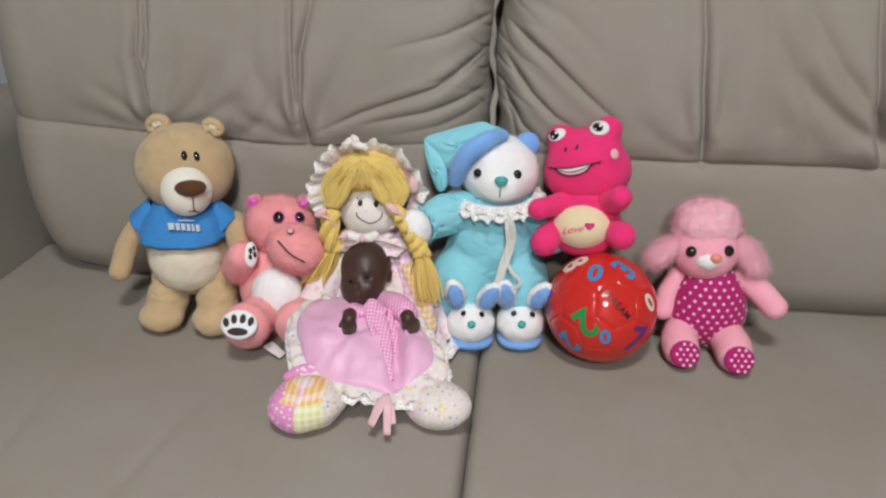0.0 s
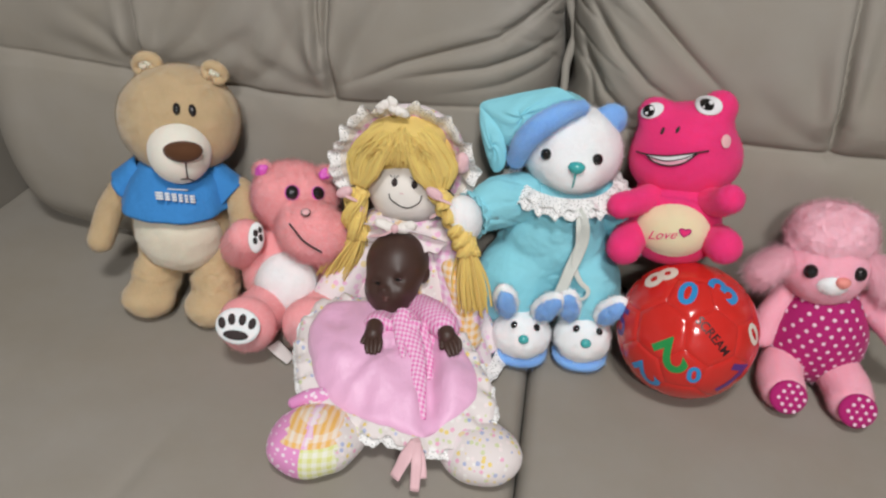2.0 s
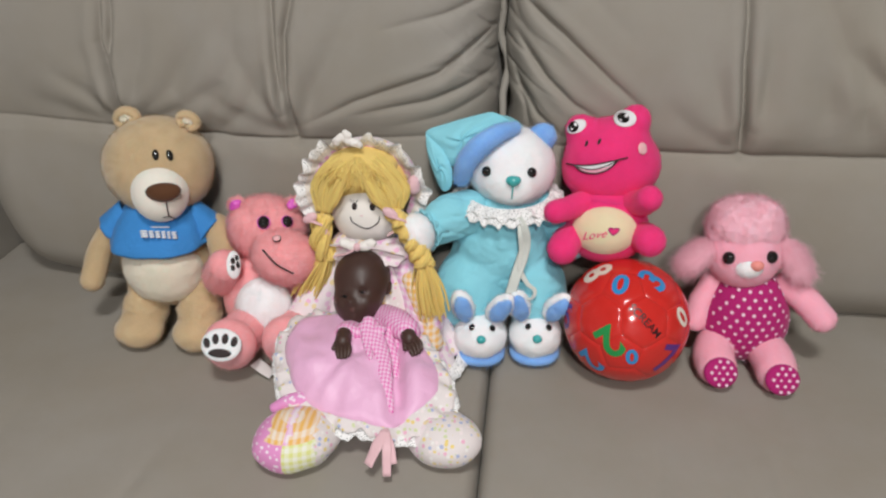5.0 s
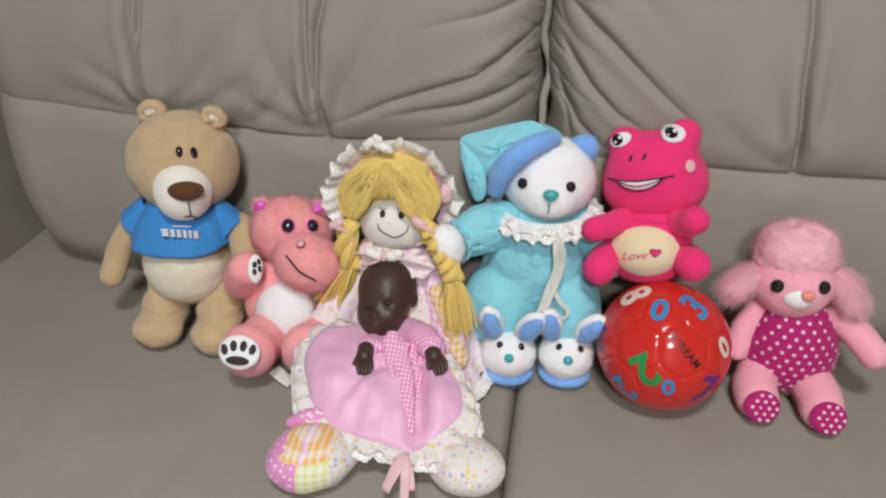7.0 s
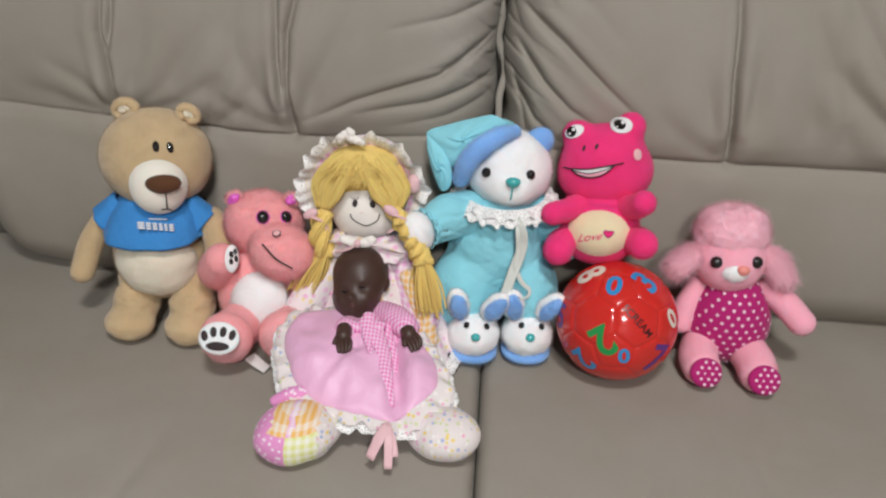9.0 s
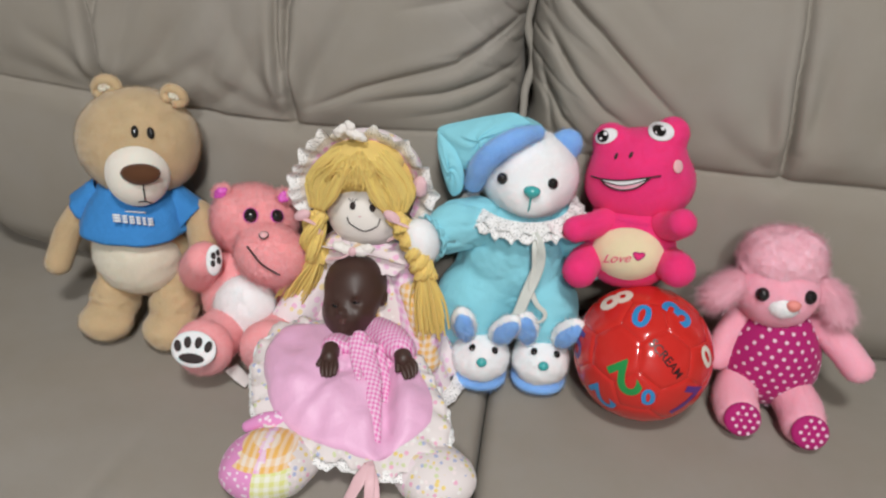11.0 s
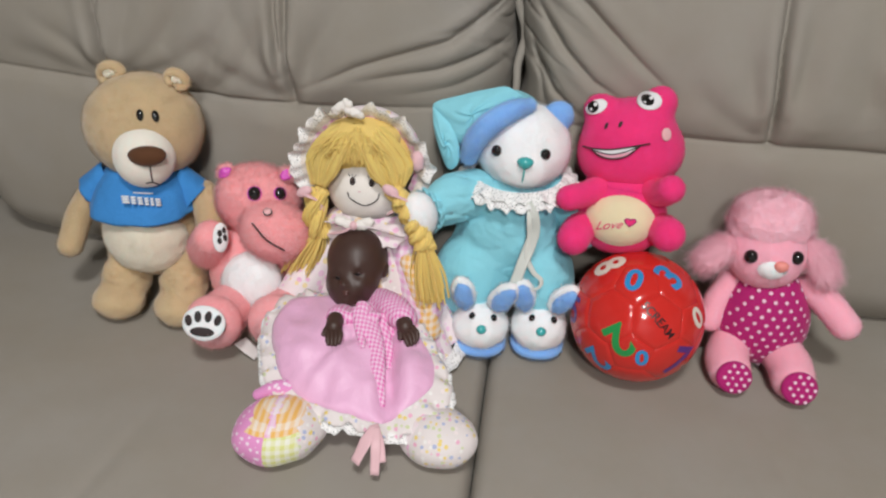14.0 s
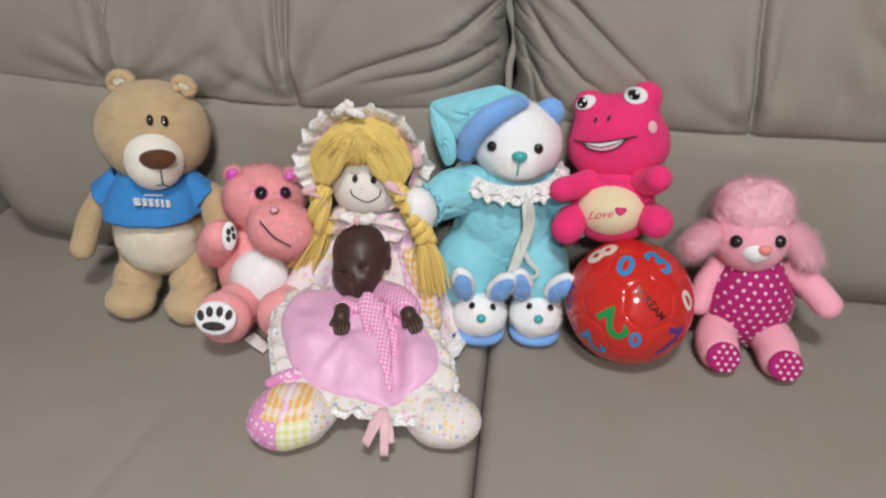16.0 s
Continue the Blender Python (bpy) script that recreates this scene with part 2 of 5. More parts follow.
class Ball:
    """An egg with its own turn; lump makes it uneven, pear widens its lower half."""

    def __init__(self, c, r, rot=(0, 0, 0), pear=0.0, lump=0.0, power=1.0):
        self.c, self.r, self.R = np.asarray(c, float), np.asarray(r, float), turn(*rot)
        self.pear, self.lump, self.power = pear, lump, power

    def shell(self, n=32, m=20):
        rows = []
        for i in range(1, m):
            a = math.pi * i / m
            for j in range(n):
                b = 2 * math.pi * j / n
                rows.append((math.sin(a) * math.cos(b), math.sin(a) * math.sin(b), math.cos(a)))
        p = np.array([(0, 0, 1), *rows, (0, 0, -1)])
        if self.power != 1.0:
            p = np.sign(p) * np.abs(p) ** self.power
        p[:, :2] *= (1 - self.pear * p[:, 2:3])
        q = p * self.r
        if self.lump:
            q = q * np.array([[1 + self.lump * noise.noise(Vector(v * 40 + self.c * 50))] for v in q])
        faces = [(0, 1 + j, 1 + (j + 1) % n) for j in range(n)]
        for i in range(m - 2):
            for j in range(n):
                a, b = 1 + i * n + j, 1 + i * n + (j + 1) % n
                faces.append((a, a + n, b + n, b))
        last, k = len(p) - 1, 1 + (m - 2) * n
        faces += [(last, k + (j + 1) % n, k + j) for j in range(n)]
        return q @ self.R.T + self.c, faces

    def meet(self, p, lift=0.0, eye=VIEWPOINT):
        """Where the line from the camera's viewpoint through p meets the egg, and the way out there."""
        o, d = (eye - self.c) @ self.R / self.r, (np.asarray(p, float) - eye) @ self.R / self.r
        a, b, c = d @ d, 2 * o @ d, o @ o - 1
        disc = b * b - 4 * a * c
        s = (-b - math.sqrt(disc)) / (2 * a) if disc > 0 else -b / (2 * a)
        u = o + s * d
        out = self.R @ (u / self.r)
        out /= np.linalg.norm(out)
        return self.R @ (u * self.r) + self.c + out * lift, out


class Soft:
    """Several eggs grown together under one stuffed skin, seen from the middle outwards; creases make it uneven."""

    def __init__(self, mid, eggs, soft=0.005, lump=0.0, scale=45.0, crease=0.0, squash=(1, 1, 1)):
        self.mid, self.eggs, self.soft = np.asarray(mid, float), eggs, soft
        self.lump, self.scale, self.crease, self.squash = lump, scale, crease, np.asarray(squash, float)

    def field(self, p):
        total = 0.0
        for e in self.eggs:
            q = (p - e.c) @ e.R / e.r
            k = np.linalg.norm(q, axis=1)
            g = np.linalg.norm(q / e.r, axis=1) + 1e-9
            total = total + np.exp(-k * (k - 1) / g / self.soft)
        return -self.soft * np.log(total + 1e-30)

    def reach(self, o, d, far, near, steps=70):
        """How far along each ray the skin lies, coming from the far end."""
        hi, lo = np.full(len(o), far), np.full(len(o), near)
        found = np.zeros(len(o), bool)
        last = np.full(len(o), far)
        for s in np.linspace(far, near, steps):
            inside = (self.field(o + d * s) < 0) & ~found
            lo[inside], hi[inside] = s, last[inside]
            found |= inside
            last[~found] = s
        for _ in range(14):
            m = (lo + hi) / 2
            inside = self.field(o + d * m[:, None]) < 0
            lo, hi = np.where(inside, m, lo), np.where(inside, hi, m)
        return (lo + hi) / 2, found

    def shell(self, n=64, m=44):
        d, faces = Ball((0, 0, 0), (1, 1, 1)).shell(n, m)
        d = d / np.linalg.norm(d, axis=1)[:, None]
        r, _ = self.reach(np.repeat(self.mid[None], len(d), 0), d, 0.25, 0.002)
        p = self.mid + d * r[:, None]
        if self.lump or self.crease:
            w = []
            for q in p:
                v = Vector(q * self.squash * self.scale)
                fold = abs(noise.noise(v * 0.9 + Vector((3.1, 7.7, 1.3))))
                w.append(self.lump * (noise.noise(v) + 0.5 * noise.noise(v * 2.3)) - self.crease * math.exp(-fold / 0.06))
            p = p + d * np.array(w)[:, None]
        return p, faces

    def meet(self, p, lift=0.0, eye=VIEWPOINT):
        d = np.asarray(p, float) - eye
        d /= np.linalg.norm(d)
        grid = np.linspace(0.35, 1.3, 600)
        f = self.field(eye + d * grid[:, None])
        inside = np.nonzero(f < 0)[0]
        k = inside[0] if len(inside) else int(np.argmin(f))
        a, b = grid[max(0, k - 1)], grid[k]
        for _ in range(16):
            m = (a + b) / 2
            if self.field((eye + d * m)[None])[0] < 0:
                b = m
            else:
                a = m
        q = eye + d * b
        h = 0.0005
        out = np.array([self.field((q + h * e)[None])[0] - self.field((q - h * e)[None])[0] for e in np.eye(3)])
        out /= np.linalg.norm(out) + 1e-12
        return q + out * lift, out


def decal(skin, mid, wide, high, spin=0.0, lift=0.0006, n=28, rings=4):
    """A thin embroidered oval that lies on a skin, shaped to look round from the camera's viewpoint."""
    mid = np.asarray(mid, float)
    way = mid - VIEWPOINT
    way /= np.linalg.norm(way)
    side = np.cross(way, (0, 0, 1.0))
    side /= np.linalg.norm(side)
    up = np.cross(side, way)
    c, s = math.cos(radians(spin)), math.sin(radians(spin))
    v = [skin.meet(mid, lift)[0]]
    for i in range(1, rings + 1):
        for j in range(n):
            a = 2 * math.pi * j / n
            x, y = wide * i / rings * math.cos(a), high * i / rings * math.sin(a)
            v.append(skin.meet(mid + side * (x * c - y * s) + up * (x * s + y * c), lift)[0])
    f = [(0, 1 + j, 1 + (j + 1) % n) for j in range(n)]
    for i in range(rings - 1):
        for j in range(n):
            a, b = 1 + i * n + j, 1 + i * n + (j + 1) % n
            f.append((a, a + n, b + n, b))
    edge = 1 + (rings - 1) * n
    k = len(v)
    v += [skin.meet(v[edge + j], -0.0008)[0] for j in range(n)]
    f += [(edge + j, k + j, k + (j + 1) % n, edge + (j + 1) % n) for j in range(n)]
    return v, f


def balls(*eggs, n=32, m=20):
    g = Geo()
    for e in eggs:
        g.add(*e.shell(n, m))
    return g


def spline(points, k=6):
    """A smooth line through the points."""
    p = np.asarray(points, float)
    if len(p) < 3:
        return np.array([p[0] + (p[-1] - p[0]) * i / k for i in range(k + 1)])
    q = np.vstack([2 * p[0] - p[1], p, 2 * p[-1] - p[-2]])
    out = []
    for i in range(1, len(q) - 2):
        for s in range(k):
            t = s / k
            a, b, c, d = q[i - 1:i + 3]
            out.append(0.5 * (2 * b + (c - a) * t + (2 * a - 5 * b + 4 * c - d) * t**2 + (3 * b - a - 3 * c + d) * t**3))
    return np.array(out + [p[-1]])


def tube(points, radii, n=18, k=6, round_ends=True, up=(0, 0, 1)):
    """A limb along a smooth line; a radius is a number or a (wide, deep) pair."""
    line = spline(points, k)
    rr = np.array([(r, r) if isinstance(r, (int, float)) else r for r in radii], float)
    at, marks = np.linspace(0, 1, len(line)), np.linspace(0, 1, len(rr))
    rr = np.stack([np.interp(at, marks, rr[:, i]) for i in (0, 1)], 1)
    tang = np.gradient(line, axis=0)
    tang /= np.linalg.norm(tang, axis=1)[:, None]
    rings = [(line[i], tang[i], rr[i]) for i in range(len(line))]
    if round_ends:
        head, tail = [], []
        for s in (0.35, 0.65, 0.85, 0.96, 1.0):
            c = math.sqrt(max(0.0, 1 - s * s)) + 0.02
            head.insert(0, (line[0] - tang[0] * rr[0].mean() * s, tang[0], rr[0] * c))
            tail.append((line[-1] + tang[-1] * rr[-1].mean() * s, tang[-1], rr[-1] * c))
        rings = head + rings + tail
    v, f = [], []
    for p, t, r in rings:
        side = np.cross(t, up)
        if np.linalg.norm(side) < 1e-3:
            side = np.cross(t, (0, 1, 0))
        side /= np.linalg.norm(side)
        over = np.cross(side, t)
        for j in range(n):
            a = 2 * math.pi * j / n
            v.append(p + side * r[0] * math.cos(a) + over * r[1] * math.sin(a))
    for i in range(len(rings) - 1):
        for j in range(n):
            a, b = i * n + j, i * n + (j + 1) % n
            f.append((a, b, b + n, a + n))
    f.append(tuple(reversed(range(n))))
    f.append(tuple(range((len(rings) - 1) * n, len(rings) * n)))
    return v, f


def hoops(rows, n=72, waves=9, close=False, thick=0.0, seed=0.0):
    """A garment from hoops (x, y, z, wide, deep, ripple), with a second skin inside when thick."""
    def skin(off):
        v = []
        for x, y, z, wide, deep, ripple in rows:
            for j in range(n):
                a = 2 * math.pi * j / n
                w = math.sin(waves * a + seed) + 0.5 * math.sin((waves * 2 + 1) * a + 1.3 + seed)
                k = 1 + ripple * w
                v.append((x + (wide - off) * k * math.cos(a), y + (deep - off) * k * math.sin(a), z + 0.25 * ripple * wide * math.cos(waves * a + seed)))
        f = []
        for i in range(len(rows) - 1):
            for j in range(n):
                a, b = i * n + j, i * n + (j + 1) % n
                f.append((a, a + n, b + n, b))
        return v, f
    g = Geo()
    v, f = skin(0.0)
    if thick:
        v2, f2 = skin(thick)
        k, top = len(v), (len(rows) - 1) * n
        f = f + [tuple(reversed([i + k for i in face])) for face in f2]
        for j in range(n):
            b = (j + 1) % n
            f.append((j, b, b + k, j + k))
            f.append((top + j, top + j + k, top + b + k, top + b))
        v = v + v2
    elif close:
        f = f + [tuple(range(n)), tuple(range((len(rows) - 1) * n, len(rows) * n))[::-1]]
    return g.add(v, f)


def fur(verts, faces, count, length, width=0.0007, sag=0.3, seed=1, comb=(0, 0, -1), keep=None, lift=0.08, ruffle=0.08):
    """Loose tapered hairs rooted on a surface."""
    rng = np.random.default_rng(seed)
    verts = np.asarray(verts, float)
    tri = []
    for f in faces:
        for i in range(1, len(f) - 1):
            tri.append((f[0], f[i], f[i + 1]))
    tri = verts[np.array(tri)]
    cr = np.cross(tri[:, 1] - tri[:, 0], tri[:, 2] - tri[:, 0])
    area = np.linalg.norm(cr, axis=1)
    ok = area > 1e-12
    tri, cr, area = tri[ok], cr[ok], area[ok]
    pick = rng.choice(len(tri), count, p=area / area.sum())
    a, b = rng.random(count), rng.random(count)
    flip = a + b > 1
    a[flip], b[flip] = 1 - a[flip], 1 - b[flip]
    t = tri[pick]
    p = t[:, 0] + (t[:, 1] - t[:, 0]) * a[:, None] + (t[:, 2] - t[:, 0]) * b[:, None]
    nrm = cr[pick] / area[pick][:, None]
    mid = verts.mean(0)
    nrm[((p - mid) * nrm).sum(1) < 0] *= -1
    if keep is not None:
        ok = keep(p)
        p, nrm = p[ok], nrm[ok]
    k = len(p)
    ln = length * (0.6 + 0.7 * rng.random(k))[:, None]
    lay = rng.normal(0, 1, (k, 3)) * 0.8 + np.asarray(comb, float) * (0.4 + 2.0 * sag)
    lay -= nrm * (lay * nrm).sum(1)[:, None]
    lay /= np.linalg.norm(lay, axis=1)[:, None] + 1e-9
    way = lay + nrm * (lift + 0.25 * rng.random(k))[:, None]
    way /= np.linalg.norm(way, axis=1)[:, None]
    side = np.cross(way, nrm)
    side *= width / (np.linalg.norm(side, axis=1)[:, None] + 1e-9)
    bend = np.asarray(comb, float) * sag * ln * 0.45 + rng.normal(0, 0.10, (k, 3)) * ln
    m = p + way * ln * 0.55
    tip = p + way * ln + bend
    root = p - way * 0.001
    v = np.stack([root - side, root + side, m + side * 0.8, m - side * 0.8, tip], 1).reshape(-1, 3)
    f = []
    for i in range(k):
        o = 5 * i
        f += [(o, o + 1, o + 2, o + 3), (o + 3, o + 2, o + 4)]
    g = Geo().add(v, f)
    # hairs are shaded like the coat that they make up together
    lie = nrm + ruffle * rng.normal(0, 1, (k, 3))
    g.lie = np.repeat(lie / np.linalg.norm(lie, axis=1)[:, None], 5, axis=0)
    return g


def disc(p, out, wide, high, lift=0.0006, spin=0.0, dome=0.35, n=22):
    """A small flat bead or print lying on a surface at p, facing out."""
    out = np.asarray(out, float)
    side = np.cross((0, 0, 1.0), out)
    side /= np.linalg.norm(side)
    up = np.cross(out, side)
    c, s = math.cos(radians(spin)), math.sin(radians(spin))
    side, up = side * c + up * s, up * c - side * s
    v, f = [], []
    h = dome * min(wide, high)
    for i, (k, z) in enumerate(((1.0, -0.6), (1.0, 0.0), (0.8, 0.55), (0.45, 0.9))):
        for j in range(n):
            a = 2 * math.pi * j / n
            v.append(p + side * wide * k * math.cos(a) + up * high * k * math.sin(a) + out * (lift + z * h))
    v.append(p + out * (lift + h))
    for i in range(3):
        for j in range(n):
            a, b = i * n + j, i * n + (j + 1) % n
            f.append((a, b, b + n, a + n))
    f += [(3 * n + j, 3 * n + (j + 1) % n, 4 * n) for j in range(n)]
    return v, f


def line_on(egg, points, radius, lift=0.0005, k=5):
    """A stitched line pressed on an egg."""
    pts = [egg.meet(p, lift)[0] for p in spline(points, k)]
    return tube(pts, [radius] * 2, n=8, k=1, round_ends=False)


def frill(rim, outward, width, waves, depth, drop=0.0, rows=4, seed=0.0, closed=True, thick=0.0012):
    """A gathered strip sewn along a rim: outward gives the way it stands off at each rim point."""
    rim, outward = np.asarray(rim, float), np.asarray(outward, float)
    k = len(rim)
    v, f = [], []
    for off in (0.0, -thick):
        for i in range(rows + 1):
            s = i / rows
            for j in range(k):
                a = 2 * math.pi * j / k
                w = math.sin(waves * a + seed) + 0.45 * math.sin(waves * 1.7 * a + 2 * seed)
                scallop = 1 + (0.10 * abs(math.sin(waves * 1.5 * a)) if i == rows else 0)
                v.append(rim[j] + outward[j] * width * s * scallop + np.array((0, 0, depth * s * w - drop * s * s + off)))
    half = (rows + 1) * k
    last = k if closed else k - 1
    for i in range(rows):
        for j in range(last):
            a, b = i * k + j, i * k + (j + 1) % k
            f.append((a, b, b + k, a + k))
            f.append((a + half, a + k + half, b + k + half, b + half))
    for j in range(last):
        a, b = rows * k + j, rows * k + (j + 1) % k
        f.append((a, b, b + half, a + half))
    return v, f


def lettering(text, size, thickness=0.0):
    """Flat triangles of the built-in font, centred, finely cut so that they can be bent."""
    cu = bpy.data.curves.new("lettering", "FONT")
    cu.body, cu.size, cu.align_x, cu.align_y = text, size, "CENTER", "CENTER"
    cu.offset = thickness
    ob = new("lettering", cu)
    bpy.context.view_layer.update()
    me = bpy.data.meshes.new_from_object(ob.evaluated_get(bpy.context.evaluated_depsgraph_get()))
    bm = bmesh.new()
    bm.from_mesh(me)
    bmesh.ops.triangulate(bm, faces=bm.faces)
    bmesh.ops.subdivide_edges(bm, edges=bm.edges, cuts=2, use_grid_fill=True)
    v = [tuple(q.co) for q in bm.verts]
    bm.verts.index_update()
    f = [tuple(q.index for q in face.verts) for face in bm.faces]
    bm.free()
    bpy.data.objects.remove(ob)
    bpy.data.curves.remove(cu)
    bpy.data.meshes.remove(me)
    return v, f


# ---- the room ----
def slab(name, lo, hi, material):
    x0, y0, z0 = lo
    x1, y1, z1 = hi
    v = [(x, y, z) for z in (z0, z1) for y in (y0, y1) for x in (x0, x1)]
    f = [(0, 2, 3, 1), (4, 5, 7, 6), (0, 1, 5, 4), (2, 6, 7, 3), (0, 4, 6, 2), (1, 3, 7, 5)]
    ob = part(name, Geo().add(v, f), material, smooth=False)
    return tagged(ob, kind="structure")


slab("floor", (-2.6, -2.8, -0.1), (3.2, 1.60, 0.0), FLOOR_TILE)
slab("ceiling", (-2.6, -2.8, 2.6), (3.2, 1.60, 2.7), CEILING_PAINT)
slab("wall_north", (-2.6, 1.60, -0.1), (3.2, 1.72, 2.7), PAINT)
slab("wall_south", (-2.6, -2.92, -0.1), (3.2, -2.8, 2.7), PAINT)
slab("wall_west", (-2.72, -2.92, -0.1), (-2.6, 1.72, 2.7), PAINT)
slab("wall_east", (3.2, -2.92, -0.1), (3.32, 1.72, 2.7), PAINT)

# ---- the sofa ----
SEAT, SPLIT, WIDE = 0.45, -0.055, 0.765


def polyline_far(x, z, pts):
    """How far each (x, z) lies from a bent line, and how far along it (0 to 1)."""
    best, along = np.full(x.shape, 9.0), np.zeros(x.shape)
    n = len(pts) - 1
    for i in range(n):
        (ax, az), (bx, bz) = pts[i], pts[i + 1]
        dx, dz = bx - ax, bz - az
        s = np.clip(((x - ax) * dx + (z - az) * dz) / (dx * dx + dz * dz), 0, 1)
        d = np.hypot(x - ax - s * dx, z - az - s * dz)
        near = d < best
        best, along = np.where(near, d, best), np.where(near, (i + s) / n, along)
    return best, along


def crease(x, z, pts, width, depth, ridge=0.35):
    """A fold: a sharp valley with a soft swell beside it, dying out at its far end."""
    d, s = polyline_far(x, z, np.asarray(pts))
    fade = np.clip(1.25 * (1 - s), 0, 1) ** 0.8 * np.clip(0.3 + 4.5 * s, 0, 1)
    return fade * depth * (0.55 * np.exp(-(d / width) ** 2) + 0.95 * np.exp(-(d / 0.0034) ** 1.4) * (width < 0.008) - ridge * np.exp(-((d - 2.6 * width) / (1.6 * width)) ** 2))


def roll_in(d, r, amount):
    s = np.clip(1 - d / r, 0, 1)
    return amount * (1 - np.sqrt(np.maximum(0, 1 - s * s)))


def sheet_solid(front, behind):
    """A closed cushion: a fine front sheet, its rim carried to the flat behind."""
    rows, cols = front.shape[:2]
    k, f = rows * cols, []
    for i in range(rows - 1):
        for j in range(cols - 1):
            a = i * cols + j
            f.append((a, a + 1, a + cols + 1, a + cols))
    rim = [j for j in range(cols)] + [i * cols + cols - 1 for i in range(1, rows)] + [(rows - 1) * cols + j for j in range(cols - 2, -1, -1)] + [i * cols for i in range(rows - 2, 0, -1)]
    v = np.concatenate([front.reshape(-1, 3), behind(front.reshape(-1, 3)[rim])])
    n = len(rim)
    for i in range(n):
        f.append((rim[i], k + i, k + (i + 1) % n, rim[(i + 1) % n]))
    f.append(tuple(range(k, k + n)))
    return v, f


def back_cushion(x0, x1, folds, seam):
    nx, nz = 430, 340
    x, z = np.meshgrid(np.linspace(x0, x1, nx), np.linspace(0.415, 1.04, nz))
    y = 1.066 + np.clip(z - 0.70, 0, 1) * 0.16
    if x0 < SPLIT - 0.1:
        # the outer lower corner is drawn up
        z = z + 0.045 * np.exp(-((x - x0) / 0.20) ** 2) * np.clip(1 - (z - 0.415) / 0.28, 0, 1)
    zs = np.interp(x, *zip(*seam))
    low = np.clip((z - 0.45) / (zs - 0.45), 0, 1)
    high = np.clip((z - zs) / (1.04 - zs), 0, 1)
    y -= 0.014 * np.sin(math.pi * low) ** 0.9 + 0.025 * np.sin(math.pi * high) ** 0.85
    side = np.minimum(x - x0, x1 - x)
    y += roll_in(side, 0.085, 0.105) + roll_in(z - 0.415, 0.10, 0.125) + roll_in(1.04 - z, 0.11, 0.12)
    y += 0.085 * np.exp(-(x - x0) / 0.11) * np.exp(-np.clip(z - 0.43, 0, 1) / 0.07)
    d = np.abs(z - zs)
    tight = np.clip(np.minimum(x - x0, x1 - x) / 0.30, 0.25, 1)
    y += tight * (0.006 * np.exp(-d / 0.0020) + 0.006 * np.exp(-(d / 0.018) ** 2))
    for pts, width, depth in folds:
        y += crease(x, z, pts, width, depth * (2.3 if width >= 0.009 else 1.15))
    # the side next to the other cushion is bunched up
    inner = x1 - x if x0 < SPLIT - 0.1 else x - x0
    bunch = np.array([abs(noise.noise(Vector((a * 16, b * 34 + a * 20, 6.0)))) for a, b in zip(x.ravel(), z.ravel())]).reshape(x.shape)
    y += 0.012 * np.exp(-bunch / 0.10) * np.exp(-inner / 0.022) * np.clip((z - 0.5) * 6, 0, 1)
    sway = np.array([noise.noise(Vector((b * 13, 2.0 if x0 < SPLIT - 0.1 else 9.0, 4.0))) for b in z[:, 0]])[:, None]
    x = x + 0.012 * sway * np.exp(-inner / 0.03)
    w = np.array([noise.noise(Vector((a * 9, b * 5, 3.0))) + 0.5 * noise.noise(Vector((a * 22, b * 11, 8.0))) for a, b in zip(x.ravel(), z.ravel())]).reshape(x.shape)
    y += 0.0035 * w
    front = np.stack([x, y, z], -1)
    v, f = sheet_solid(front, lambda p: p * (1, 0, 1) + (0, 1.30, 0))
    return Geo().add(v, f)


def seat_cushion(x0, x1):
    nx, ny = 240, 180
    x, y = np.meshgrid(np.linspace(x0, x1, nx), np.linspace(0.40, 1.20, ny))
    side = np.minimum(x - x0, x1 - x)
    z = np.full(x.shape, SEAT) - roll_in(side, 0.016, 0.020) - roll_in(y - 0.40, 0.09, 0.08)
    z -= 0.004 * np.exp(-(side / 0.05))
    for u, lean, run in ((0.13, 0.10, 0.72), (0.19, 0.05, 0.70), (0.26, -0.05, 0.74), (-0.42, 0.15, 0.66), (-0.60, -0.1, 0.70)):
        z -= 0.0022 * np.exp(-((x - u - lean * (y - run)) / 0.010) ** 2) * np.exp(-((y - run) / 0.09) ** 2)
    w = np.array([noise.noise(Vector((a * 6, b * 6, 1.0))) + 0.5 * noise.noise(Vector((a * 17, b * 15, 5.0))) for a, b in zip(x.ravel(), y.ravel())]).reshape(x.shape)
    z += 0.0016 * w
    top = np.stack([x, y, z], -1)
    v, f = sheet_solid(top, lambda p: p * (1, 1, 0) + (0, 0, 0.27))
    return Geo().add(v, f)


def padded_box(lo, hi, r, n=9):
    """A block with generously rounded edges."""
    bm = bmesh.new()
    bmesh.ops.create_cube(bm, size=1.0)
    lo, hi = np.asarray(lo), np.asarray(hi)
    for q in bm.verts:
        q.co = Vector((lo + hi) / 2 + np.array(q.co) * (hi - lo))
    bmesh.ops.bevel(bm, geom=list(bm.edges), offset=r, segments=n, profile=0.5, affect="EDGES")
    bm.verts.index_update()
    g = Geo().add([tuple(q.co) for q in bm.verts], [tuple(q.index for q in face.verts) for face in bm.faces])
    bm.free()
    return g


